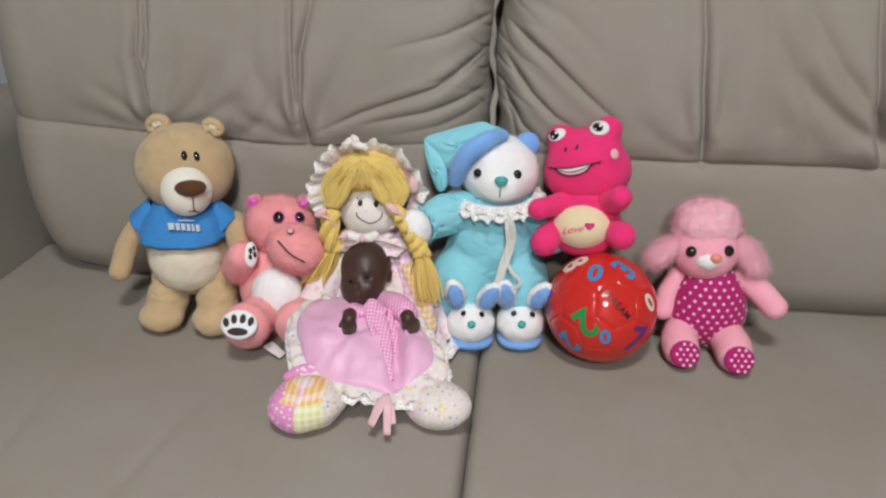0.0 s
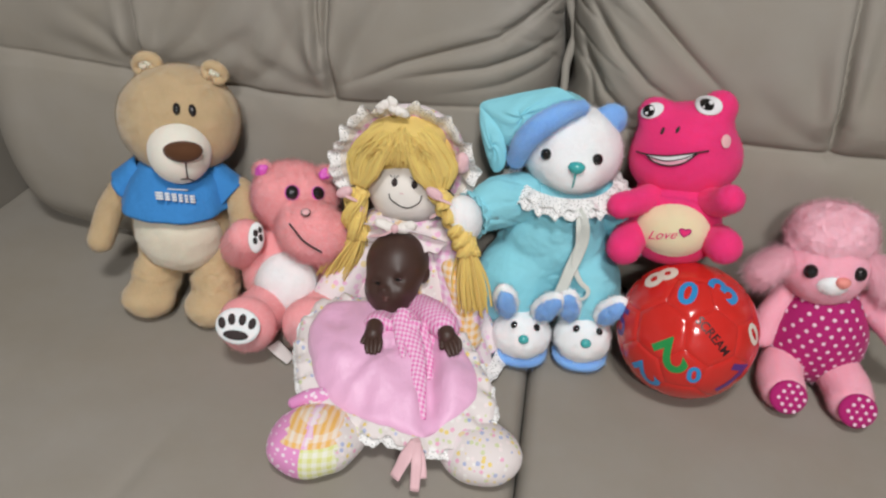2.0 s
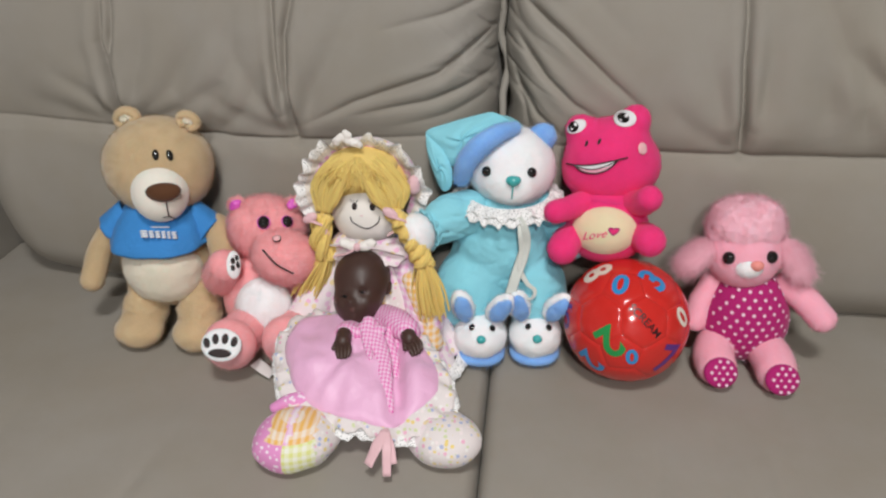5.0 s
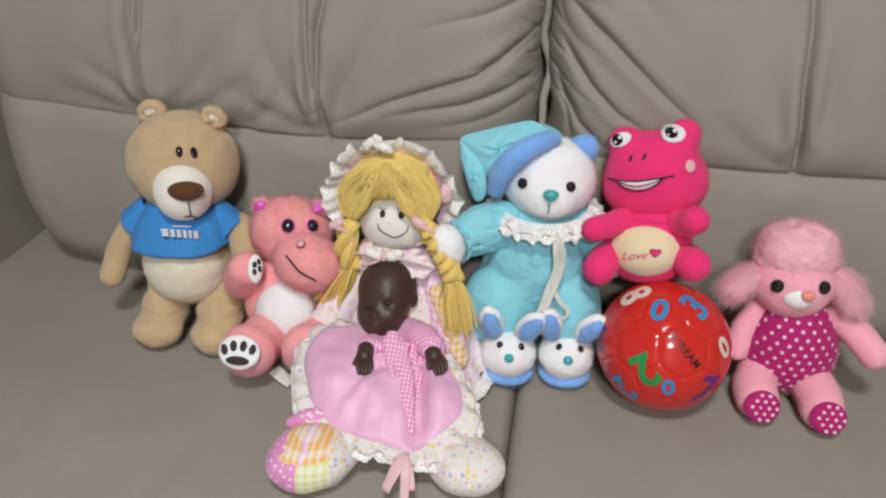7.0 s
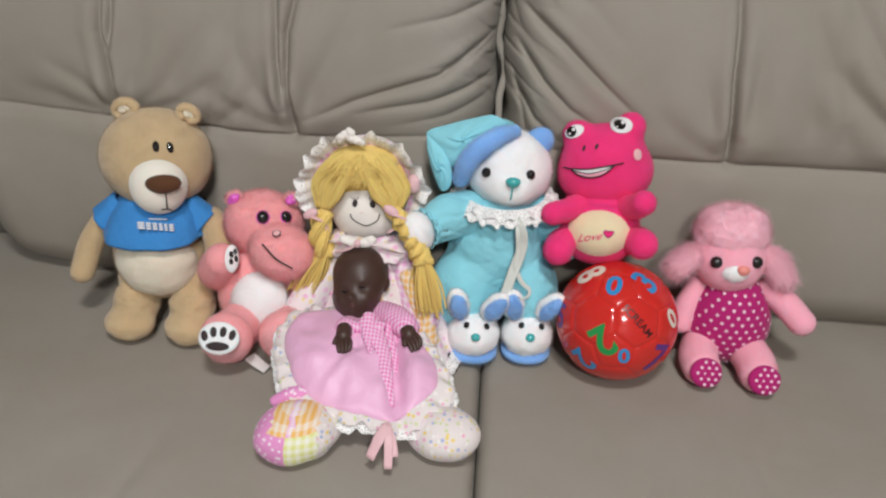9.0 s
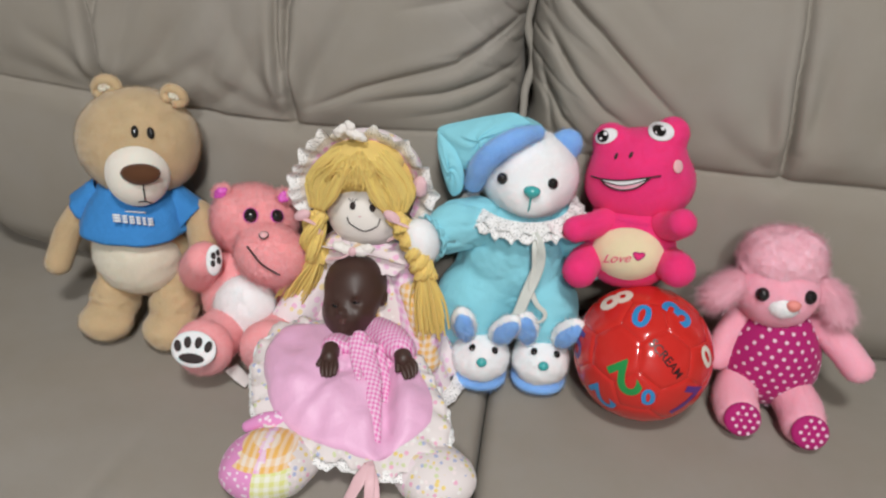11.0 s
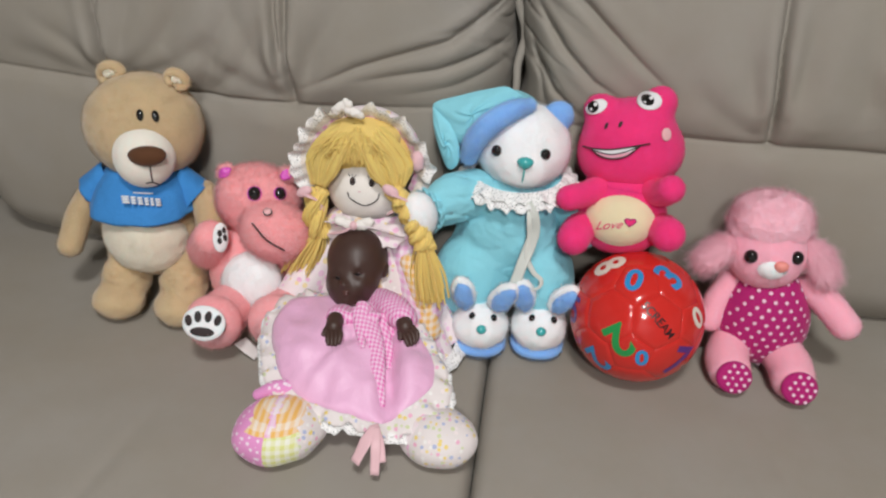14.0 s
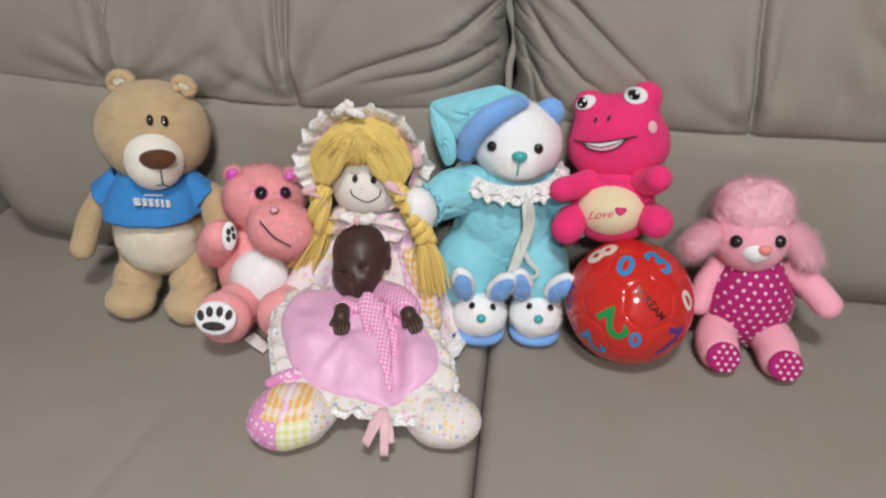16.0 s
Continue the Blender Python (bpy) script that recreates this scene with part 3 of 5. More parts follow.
sofa = Thing("sofa", (0, 0.8, 0), "taupe suede two-seat sofa with tufted back cushions", "sofa")
LEFT_FOLDS = [
    ([(-0.553, 0.705), (-0.560, 0.76), (-0.567, 0.82), (-0.560, 0.87), (-0.556, 1.0)], 0.0060, 0.0105),
    ([(-0.556, 0.80), (-0.548, 0.85), (-0.545, 0.90), (-0.540, 1.0)], 0.0045, 0.0067),
    ([(-0.550, 0.715), (-0.520, 0.79), (-0.495, 0.88)], 0.0110, 0.0037),
    ([(-0.548, 0.712), (-0.480, 0.765), (-0.420, 0.85)], 0.0120, 0.0045),
    ([(-0.545, 0.708), (-0.47, 0.735), (-0.41, 0.775)], 0.0095, 0.0045),
    ([(-0.440, 0.702), (-0.420, 0.745), (-0.395, 0.80), (-0.380, 0.90)], 0.0105, 0.0038),
    ([(-0.430, 0.702), (-0.385, 0.735), (-0.350, 0.80)], 0.0100, 0.0034),
    ([(-0.556, 0.712), (-0.60, 0.755), (-0.65, 0.785)], 0.0100, 0.0037),
    ([(-0.558, 0.706), (-0.64, 0.735), (-0.70, 0.745)], 0.0120, 0.0030),
    ([(-0.322, 0.694), (-0.328, 0.76), (-0.324, 0.83), (-0.310, 0.88), (-0.290, 0.96)], 0.0055, 0.0105),
    ([(-0.334, 0.73), (-0.338, 0.80), (-0.336, 0.88), (-0.330, 0.98)], 0.0045, 0.0075),
    ([(-0.324, 0.705), (-0.37, 0.76), (-0.40, 0.84)], 0.0120, 0.0037),
    ([(-0.326, 0.700), (-0.39, 0.725), (-0.45, 0.765)], 0.0120, 0.0037),
    ([(-0.05, 0.845), (-0.13, 0.787), (-0.24, 0.749), (-0.318, 0.712)], 0.0050, 0.0054),
    ([(-0.05, 0.785), (-0.145, 0.752), (-0.25, 0.730)], 0.0050, 0.0042),
    ([(-0.05, 0.885), (-0.12, 0.858), (-0.205, 0.838)], 0.0060, 0.0038),
    ([(-0.055, 0.83), (-0.10, 0.80), (-0.16, 0.792)], 0.0050, 0.0027),
    ([(-0.06, 0.76), (-0.12, 0.735), (-0.20, 0.715)], 0.0070, 0.0023),
    ([(-0.318, 0.705), (-0.29, 0.77), (-0.255, 0.83), (-0.215, 0.91)], 0.0130, 0.0045),
    ([(-0.05, 0.93), (-0.13, 0.90), (-0.22, 0.89)], 0.0080, 0.0023),
]
RIGHT_FOLDS = [
    ([(0.245, 0.690), (0.240, 0.74), (0.232, 0.80), (0.228, 0.86), (0.218, 0.93), (0.214, 1.0)], 0.0055, 0.0105),
    ([(0.247, 0.70), (0.258, 0.77), (0.268, 0.87)], 0.0110, 0.0045),
    ([(0.241, 0.70), (0.21, 0.76), (0.18, 0.84)], 0.0120, 0.0037),
    ([(0.240, 0.695), (0.19, 0.72), (0.14, 0.76)], 0.0120, 0.0030),
    ([(0.497, 0.70), (0.470, 0.755), (0.40, 0.83), (0.335, 0.93)], 0.0090, 0.0075),
    ([(0.49, 0.715), (0.41, 0.765), (0.345, 0.82), (0.30, 0.90)], 0.0110, 0.0053),
    ([(0.483, 0.695), (0.463, 0.769), (0.445, 0.869), (0.430, 0.98)], 0.0060, 0.0100),
    ([(0.345, 0.72), (0.330, 0.78), (0.312, 0.86), (0.300, 0.98)], 0.0150, 0.0040),
    ([(0.385, 0.72), (0.365, 0.80), (0.345, 0.96)], 0.0120, 0.0036),
    ([(0.495, 0.70), (0.455, 0.80), (0.42, 0.92)], 0.0120, 0.0045),
    ([(-0.035, 0.875), (0.02, 0.835), (0.075, 0.785), (0.135, 0.735)], 0.0050, 0.0066),
    ([(-0.035, 0.83), (0.0, 0.785), (0.035, 0.752), (0.075, 0.73)], 0.0045, 0.0060),
    ([(-0.035, 0.775), (-0.01, 0.735), (0.03, 0.705)], 0.0045, 0.0050),
    ([(-0.03, 0.92), (0.05, 0.88), (0.11, 0.82)], 0.0080, 0.0033),
    ([(-0.04, 0.80), (-0.025, 0.74), (-0.01, 0.66)], 0.0060, 0.0033),
]
sofa.part("back_cushion", back_cushion(SPLIT - WIDE, SPLIT - 0.005, LEFT_FOLDS, [(-0.83, 0.726), (-0.685, 0.716), (-0.46, 0.700), (-0.32, 0.694), (-0.2, 0.70), (-0.05, 0.715)]), SOFA)
sofa.part("back_cushion", back_cushion(SPLIT + 0.004, SPLIT + WIDE, RIGHT_FOLDS, [(-0.06, 0.70), (0.144, 0.691), (0.246, 0.690), (0.50, 0.690), (0.72, 0.70)]), SOFA)
sofa.part("seat_cushion", seat_cushion(SPLIT - WIDE - 0.06, SPLIT - 0.0005), SOFA)
sofa.part("seat_cushion", seat_cushion(SPLIT + 0.0005, SPLIT + WIDE + 0.06), SOFA)
sofa.part("armrest", padded_box((SPLIT - WIDE - 0.29, 0.36, 0.06), (SPLIT - WIDE - 0.055, 1.36, 0.72), 0.07), SOFA)
sofa.part("armrest", padded_box((SPLIT + WIDE + 0.055, 0.36, 0.06), (SPLIT + WIDE + 0.29, 1.36, 0.72), 0.07), SOFA)
sofa.part("base", padded_box((SPLIT - WIDE - 0.05, 0.43, 0.06), (SPLIT + WIDE + 0.05, 1.36, 0.275), 0.02, 3), SOFA)
sofa.part("back_frame", padded_box((SPLIT - WIDE - 0.05, 1.285, 0.06), (SPLIT + WIDE + 0.05, 1.40, 0.99), 0.04, 5), SOFA)
tuck = [(SPLIT + 0.005 * math.sin(17 * s) + 0.003 * math.sin(41 * s), 1.128 + 0.010 * math.sin(13 * s + 1) + 0.12 * max(0.0, s - 0.35), 0.56 + 0.44 * s) for s in np.linspace(0, 1, 30)]
sofa.part("tuck", Geo().add(*tube(tuck, [0.0050, 0.0035, 0.0060, 0.0040, 0.0055], n=10)), SOFA, "crumpled cloth between the back cushions")
for sx in (SPLIT - WIDE - 0.2, SPLIT + WIDE + 0.2):
    for sy in (0.44, 1.28):
        sofa.part("foot", Geo().add(*tube([(sx, sy, 0.0), (sx, sy, 0.07)], [0.028, 0.034], n=16, round_ends=False)), BROWN)

TOYS = "toys lined up on the sofa"


# ---- tan bear in a blue shirt ----
def tan_bear():
    t = Thing("plush_bear", (-0.49, 0.96, SEAT), "tan plush bear in a short blue shirt sitting on the sofa", "plush toy", TOYS)
    head = Ball((-0.4840, 1.0, 0.680), (0.0690, 0.062, 0.0635), pear=0.06)
    muzzle = Ball((-0.4640, 0.953, 0.6645), (0.0345, 0.034, 0.0370), rot=(-10, 0, 0))
    h = t.part("head", Geo().add(*Soft(head.c, [head], 0.004, 0.0011, 30.0).shell(64, 44)), TAN)
    t.part("muzzle", balls(muzzle, n=44, m=30), IVORY, "cream plush muzzle", h)
    nose = Ball(muzzle.meet((-0.448, 0.93, 0.675), 0.002)[0], (0.0215, 0.011, 0.0115), rot=(-20, -4, 6), pear=-0.12)
    t.part("nose", balls(nose, n=24, m=14), BROWN, "brown velvet nose", h)
    g = Geo()
    g.add(*line_on(muzzle, [(-0.4465, 0.93, 0.664), (-0.447, 0.93, 0.652), (-0.447, 0.93, 0.643)], 0.0008))
    g.add(*line_on(muzzle, [(-0.455, 0.93, 0.6415), (-0.447, 0.93, 0.643), (-0.440, 0.93, 0.641)], 0.0007))
    t.part("mouth", g, THREAD, under=h)
    for ex in (-0.4645, -0.4465):
        p, out = head.meet((ex, 0.96, 0.7105))
        t.part("eye", Geo().add(*disc(p, out, 0.0040, 0.0068, 0.0008, dome=0.6)), BLACK, "shiny black eye", h)
    for c, r, lean in (((-0.5170, 1.005, 0.7395), 0.0170, -14), ((-0.4375, 1.005, 0.7385), 0.0145, 24)):
        m = turn(-20, lean, 0)
        loop = [np.array(c) + m @ (r * np.array((math.cos(a) * 0.72, -0.10 + 0.10 * math.cos(2 * a), math.sin(a) * 0.50))) for a in np.linspace(-0.9, 4.05, 12)]
        t.part("ear", Geo().add(*tube(loop, [r * 0.36, r * 0.42, r * 0.42, r * 0.36], n=14)).add(*Ball(c, (r * 0.9, r * 0.34, r * 0.62), rot=(-20, lean, 0)).shell(24, 16)), TAN, under=h)
        curl = [np.array(c) + m @ (r * np.array((0.34 * k * math.cos(a), -0.36, 0.26 * k * math.sin(a)))) for a, k in zip(np.linspace(0, 5.2, 9), np.linspace(1.0, 0.35, 9))]
        t.part("inner_ear", Geo().add(*tube(curl, [r * 0.16] * 2, n=10, k=4)), CREAM, under=h)
    body = Ball((-0.490, 0.985, 0.556), (0.061, 0.050, 0.068), pear=0.10)
    t.part("body", balls(body, n=36, m=24), TAN)
    t.part("belly", Geo().add(*Soft((-0.485, 0.962, 0.553), [Ball((-0.485, 0.962, 0.553), (0.053, 0.040, 0.046), rot=(-14, 0, 0))], 0.004, 0.0018, 36.0, 0.0012).shell()), CREAM, "cream plush belly")
    shirt = t.part("shirt", hoops([(-0.484, 0.99, 0.640, 0.042, 0.034, 0.01), (-0.485, 0.987, 0.630, 0.050, 0.040, 0.012), (-0.486, 0.983, 0.617, 0.057, 0.048, 0.012), (-0.487, 0.979, 0.603, 0.062, 0.055, 0.016), (-0.488, 0.977, 0.591, 0.066, 0.059, 0.026), (-0.488, 0.977, 0.588, 0.0665, 0.0595, 0.028)], waves=5, thick=0.002), BLUE, "short blue cotton shirt")
    sleeve = hoops([(0, 0, 0, 0.021, 0.021, 0.01), (0, 0, 0.016, 0.022, 0.022, 0.02), (0, 0, 0.036, 0.025, 0.023, 0.05), (0, 0, 0.039, 0.0255, 0.0235, 0.05)], n=36, waves=4, thick=0.002).verts()
    faces = hoops([(0, 0, 0, 1, 1, 0)] * 4, n=36, thick=0.002).f
    for p, aim in (((-0.524, 0.985, 0.622), (-0.74, -0.12, -0.66)), ((-0.455, 0.988, 0.624), (0.68, 0.0, -0.62))):
        m = np.array(Vector(aim).to_track_quat("Z", "Y").to_matrix())
        t.part("sleeve", Geo().add(sleeve @ m.T + np.array(p), faces), BLUE, under=shirt)
    mark = Geo()
    wrap = Ball((-0.488, 0.978, 0.592), (0.0640, 0.0575, 0.12))
    x = -0.4860
    for wide in (0.009, 0.006, 0.006, 0.005, 0.004, 0.006):
        pts = [(x, 0.925, 0.6240), (x + wide, 0.925, 0.6245)]
        for dz in (-0.001, -0.0045, -0.008):
            mark.add(*line_on(wrap, [(px_, y_, z_ + dz) for px_, y_, z_ in pts], 0.0014, -0.0013, 3))
        x += wide + 0.0022
    mark.add(*line_on(wrap, [(-0.470, 0.925, 0.6300), (-0.446, 0.925, 0.6310)], 0.0007, -0.0002, 4))
    t.part("print", mark, WHITE_PRINT, "white printed mark on the chest", shirt)
    t.part("arm", Geo().add(*tube([(-0.562, 0.985, 0.592), (-0.578, 0.975, 0.565), (-0.588, 0.958, 0.530)], [0.0150, 0.0160, 0.0155])), TAN)
    t.part("arm", Geo().add(*tube([(-0.418, 0.99, 0.600), (-0.405, 0.975, 0.575), (-0.402, 0.955, 0.548)], [0.0185, 0.019, 0.0175])), TAN)
    for x, dx in ((-0.516, -0.004), (-0.447, 0.008)):
        skin = Soft((x + dx * 0.5, 0.955, 0.492), [Ball((x, 0.982, 0.520), (0.0330, 0.034, 0.0330)), Ball((x + dx * 0.6, 0.955, 0.492), (0.0300, 0.030, 0.0310)), Ball((x + dx, 0.929, 0.4740), (0.0335, 0.0285, 0.0215), rot=(0, 0, -8))], 0.0028, 0.0020, 42.0, 0.0016, (1, 1, 2.0))
        t.part("leg", Geo().add(*skin.shell(60, 44)), TAN)


# ---- coral hippo ----
def hippo():
    t = Thing("plush_hippo", (-0.35, 0.94, SEAT), "fluffy coral plush hippo with white belly and paw pads", "plush toy", TOYS)
    head = Ball((-0.346, 0.985, 0.603), (0.0505, 0.044, 0.0440), rot=(0, 10, 0))
    skin = Soft((-0.335, 0.968, 0.600), [head, Ball((-0.311, 0.942, 0.588), (0.042, 0.037, 0.034), rot=(0, 20, 12)), Ball((-0.348, 0.980, 0.618), (0.0430, 0.036, 0.0240), rot=(0, 4, 0)), Ball((-0.290, 0.943, 0.584), (0.018, 0.024, 0.024))], 0.0016, 0.0010, 60.0)
    v = Geo().add(*skin.shell())
    h = t.part("head", v, CORAL)
    t.part("fur", fur(v.verts(), v.f, 8000, 0.0068, 0.00024, 0.20, 3, lift=0.50, ruffle=0.20), CORAL_FUR, under=h)
    t.part("fur", fur(v.verts(), v.f, 2200, 0.0090, 0.00024, 0.1, 41, lift=0.50), CORAL_FUR, "stray hairs of the coat", h)
    for p, r in (((-0.336, 0.95, 0.6295), 0.0075), ((-0.3085, 0.955, 0.6295), 0.0068)):
        q, out = skin.meet(p)
        out = out + np.array((0.1, -0.4, 0.2))
        out /= np.linalg.norm(out)
        t.part("eye", Geo().add(*disc(q, out, r, r * 1.1, 0.0030, dome=0.6)), BLACK, "glossy dark eye", h)
        t.part("eye_rim", Geo().add(*disc(q, out, r * 1.12, r * 1.18, 0.0026, dome=0.3)), MAGENTA, under=h)
    for p, lean, wide in (((-0.3800, 0.978, 0.6400), -40, 0.0125), ((-0.3085, 0.985, 0.6400), 30, 0.0090)):
        ear = Geo().add(*Soft(p, [Ball(p, (wide, 0.0065, 0.0095), rot=(0, lean, 0))], 0.003, 0.002, 120).shell(28, 18))
        t.part("ear", ear, CORAL, under=h)
        t.part("fur", fur(ear.verts(), ear.f, 900, 0.0055, 0.00034, 0.1, 17, lift=0.4, ruffle=0.14), CORAL_FUR, under=h)
        q = np.array(p) + (0.001, -0.0062, 0.0022)
        t.part("inner_ear", Geo().add(*Soft(q, [Ball(q, (wide * 0.78, 0.0034, 0.0062), rot=(-25, lean, 0))], 0.003, 0.0022, 190).shell(24, 16)), MAGENTA, "magenta satin ear lining", h)
    q, out = skin.meet((-0.3033, 0.90, 0.6315))
    t.part("nose_ring", Geo().add(*disc(q, out, 0.0052, 0.0050, 0.0054, dome=0.2)), THREAD, under=h)
    t.part("nose", Geo().add(*disc(q, out, 0.0043, 0.0041, 0.0060, dome=0.3)), BLUSH, "small pink nose", h)
    t.part("mouth", Geo().add(*line_on(skin, [(-0.3240, 0.91, 0.6125), (-0.3205, 0.91, 0.6080), (-0.309, 0.907, 0.597), (-0.2907, 0.905, 0.5881)], 0.0011, 0.0046)), THREAD, under=h)
    body = balls(Ball((-0.356, 0.965, 0.515), (0.052, 0.047, 0.062)))
    b = t.part("body", body, CORAL)
    t.part("fur", fur(body.verts(), body.f, 3200, 0.0062, 0.00020, 0.35, 4, lift=0.4, ruffle=0.14), CORAL_FUR, under=b)
    belly = balls(Ball((-0.342, 0.927, 0.522), (0.036, 0.026, 0.040), rot=(-20, 0, 0)))
    b = t.part("belly", belly, SNOW, "fluffy white belly")
    t.part("fur", fur(belly.verts(), belly.f, 3200, 0.0060, 0.00018, 0.4, 5, lift=0.4, ruffle=0.14), SNOW_FUR, under=b)
    for pts, rr, seed in (([(-0.392, 0.965, 0.545), (-0.400, 0.945, 0.553), (-0.385, 0.925, 0.580)], [0.022, 0.024, 0.020], 6), ([(-0.318, 0.965, 0.560), (-0.290, 0.955, 0.540), (-0.282, 0.945, 0.515)], [0.02, 0.02, 0.018], 7)):
        g = Geo().add(*tube(pts, rr))
        a = t.part("arm", g, CORAL)
        t.part("fur", fur(g.verts(), g.f, 3000, 0.0062, 0.00019, 0.35, seed, lift=0.4, ruffle=0.14), CORAL_FUR, under=a)
    paw = Ball((-0.385, 0.925, 0.582), (0.020, 0.021, 0.025))
    p, out = paw.meet((-0.362, 0.90, 0.597))
    out = out * 0.5 + np.array((0.35, -0.5, 0.1))
    out /= np.linalg.norm(out)
    pad = t.part("paw_pad", Geo().add(*disc(p, out, 0.0092, 0.0175, 0.003, spin=-10, dome=0.25)), SNOW, "white paw pad")
    side = np.cross((0, 0, 1.0), out)
    side /= np.linalg.norm(side)
    up = np.cross(out, side)
    for a, b_, w, hh in ((-0.001, 0.0065, 0.0028, 0.0042), (0.0045, 0.0085, 0.0022, 0.0038), (-0.003, -0.002, 0.0026, 0.004), (0.004, -0.0005, 0.0024, 0.0044)):
        t.part("toe_print", Geo().add(*disc(p + side * a + up * b_, out, w, hh, 0.0055, dome=0.15)), THREAD, under=pad)
    for foot, seed, aim in (((-0.3655, 0.865, 0.506), 8, (0.02, -0.80, 0.52)), ((-0.298, 0.880, 0.505), 9, (0.55, -0.72, 0.45))):
        g = Geo().add(*Ball(foot, (0.032, 0.027, 0.0325)).shell()).add(*tube([(foot[0] + 0.008, 0.945, 0.492), foot], [0.030, 0.028]))
        leg = t.part("leg", g, CORAL)
        t.part("fur", fur(g.verts(), g.f, 3400, 0.0054, 0.00019, 0.35, seed, lift=0.4, ruffle=0.14), CORAL_FUR, under=leg)
        out = np.array(aim) / np.linalg.norm(aim)
        p = np.array(foot) + out * 0.0275
        pad = t.part("paw_pad", Geo().add(*disc(p, out, 0.0245, 0.0195, 0.0035, dome=0.12)), SNOW, "white paw pad with black toes")
        side = np.cross((0, 0, 1.0), out)
        side /= np.linalg.norm(side)
        up = np.cross(out, side)
        for a, b_ in ((-0.0165, 0.002), (-0.0062, 0.0068), (0.0055, 0.0075), (0.0165, 0.0045)):
            t.part("toe_print", Geo().add(*disc(p + side * a + up * b_, out, 0.0040, 0.0062, 0.0062, spin=-a * 900, dome=0.1)), THREAD, under=pad)
        t.part("heel_print", Geo().add(*disc(p - up * 0.0095, out, 0.0138, 0.0052, 0.0062, dome=0.1)), THREAD, under=pad)
    t.part("label", Geo().add(*tube([(-0.348, 0.888, 0.464), (-0.334, 0.880, 0.460), (-0.322, 0.876, 0.455)], [(0.009, 0.0010)] * 2, n=10, round_ends=False)), PALE, "white sewn-in care label")


# ---- rag doll with yellow braids, one mesh ----
def rag_doll():
    g = Geo()
    face = Ball((-0.213, 0.985, 0.636), (0.045, 0.038, 0.046))
    g.add(*face.shell(40, 28), 0)
    cap = Ball((-0.2155, 0.999, 0.666), (0.0555, 0.040, 0.0495))
    g.add(*cap.shell(), 1)
    g.add(*Ball((-0.2155, 0.9855, 0.6975), (0.043, 0.0405, 0.0215)).shell(), 1)
    rng = random.Random(4)
    # two curtains of yarn, parted at the crown and gathered at the bows
    part_x = -0.2155
    mixed = lambda a, b, u: np.array(a) * (1 - u) + np.array(b) * u
    for side in (-1, 1):
        for i in range(470):
            u, layer = rng.random(), rng.uniform(-0.0008, 0.0014)
            pts = [mixed((0.0005, 0.950, 0.7115), (0.007, 0.990, 0.7150), u), mixed((0.0085, 0.9405, 0.6985), (0.0345, 0.968, 0.7080), u), mixed((0.0195, 0.9375, 0.6720), (0.0590, 0.966, 0.6770), u), mixed((0.0330, 0.9425, 0.6520), (0.0530, 0.957, 0.6480), u)]
            pts = [np.array((part_x + side * (q[0] + layer * 0.7), q[1] - layer, q[2] + layer * 0.5)) + np.array([rng.gauss(0, 0.0009) for _ in range(3)]) for q in pts]
            if side > 0:
                pts[3] += np.array((-0.001, 0, 0.005))
            g.add(*tube(pts, [0.0011, 0.00125, 0.00125, 0.0010], n=5, k=4), 2)
    # loose fringe over the forehead
    for i in range(170):
        a = rng.gauss(0, 0.5)
        start = np.array((part_x + 0.020 * a, 0.9500 + rng.uniform(-0.002, 0.004), 0.712 - 0.006 * abs(a) + rng.uniform(-0.004, 0.003)))
        end = np.array((part_x + 0.034 * a + rng.gauss(0, 0.004), 0.9378 + 0.006 * abs(a), 0.691 - 0.004 * abs(a) + rng.uniform(-0.010, 0.012)))
        mid = (start + end) / 2 + np.array((rng.gauss(0, 0.003), -0.0040 + rng.gauss(0, 0.0010), 0.002 + rng.gauss(0, 0.0015)))
        g.add(*tube([start, mid, end], [0.0008, 0.0008, 0.0005], n=5, k=4), 2)
    # a loose hank on one side, a thick braid on the other, each ending in a tassel
    for top, low, end, wind, fat in (((-0.2600, 0.947, 0.642), (-0.2570, 0.936, 0.594), (-0.2800, 0.931, 0.549), 0.25, 0.0100), ((-0.1690, 0.942, 0.651), (-0.1345, 0.920, 0.600), (-0.1230, 0.908, 0.545), 0.62, 0.0098)):
        line = spline([top, (np.array(top) + np.array(low)) / 2 + (0.004 * (1 if wind > 0.4 else -1), -0.004, 0), low], 8)
        for k in range(3):
            pts = []
            for i, p in enumerate(line):
                a = i * wind + 2.094 * k
                pts.append(p + np.array((0.0068 * math.sin(a), 0.0060 * math.cos(a), 0)))
            g.add(*tube(pts, [0.0058] * 2, n=10, k=2), 1)
            for q in range(26):
                o = 2 * math.pi * q / 26 + rng.uniform(-0.15, 0.15)
                o = np.array((fat * 0.66 * math.cos(o), fat * 0.66 * math.sin(o), rng.gauss(0, 0.001)))
                g.add(*tube([p + o + np.array([rng.gauss(0, 0.0003) for _ in range(3)]) for p in pts], [0.00115] * 2, n=5, k=1), 2)
        for q in range(150):
            r = np.array((rng.gauss(0, 0.0048), rng.gauss(0, 0.0042), 0))
            e = np.array(end) + r * 1.7 + np.array((0, 0, rng.gauss(0, 0.006)))
            g.add(*tube([np.array(low) + r * 0.7, (np.array(low) + e) / 2 + r * 0.7, e], [0.0011] * 2, n=5, k=4), 2)
        g.add(*Ball(np.array(low), (0.0095, 0.0085, 0.005)).shell(14, 8), 1)
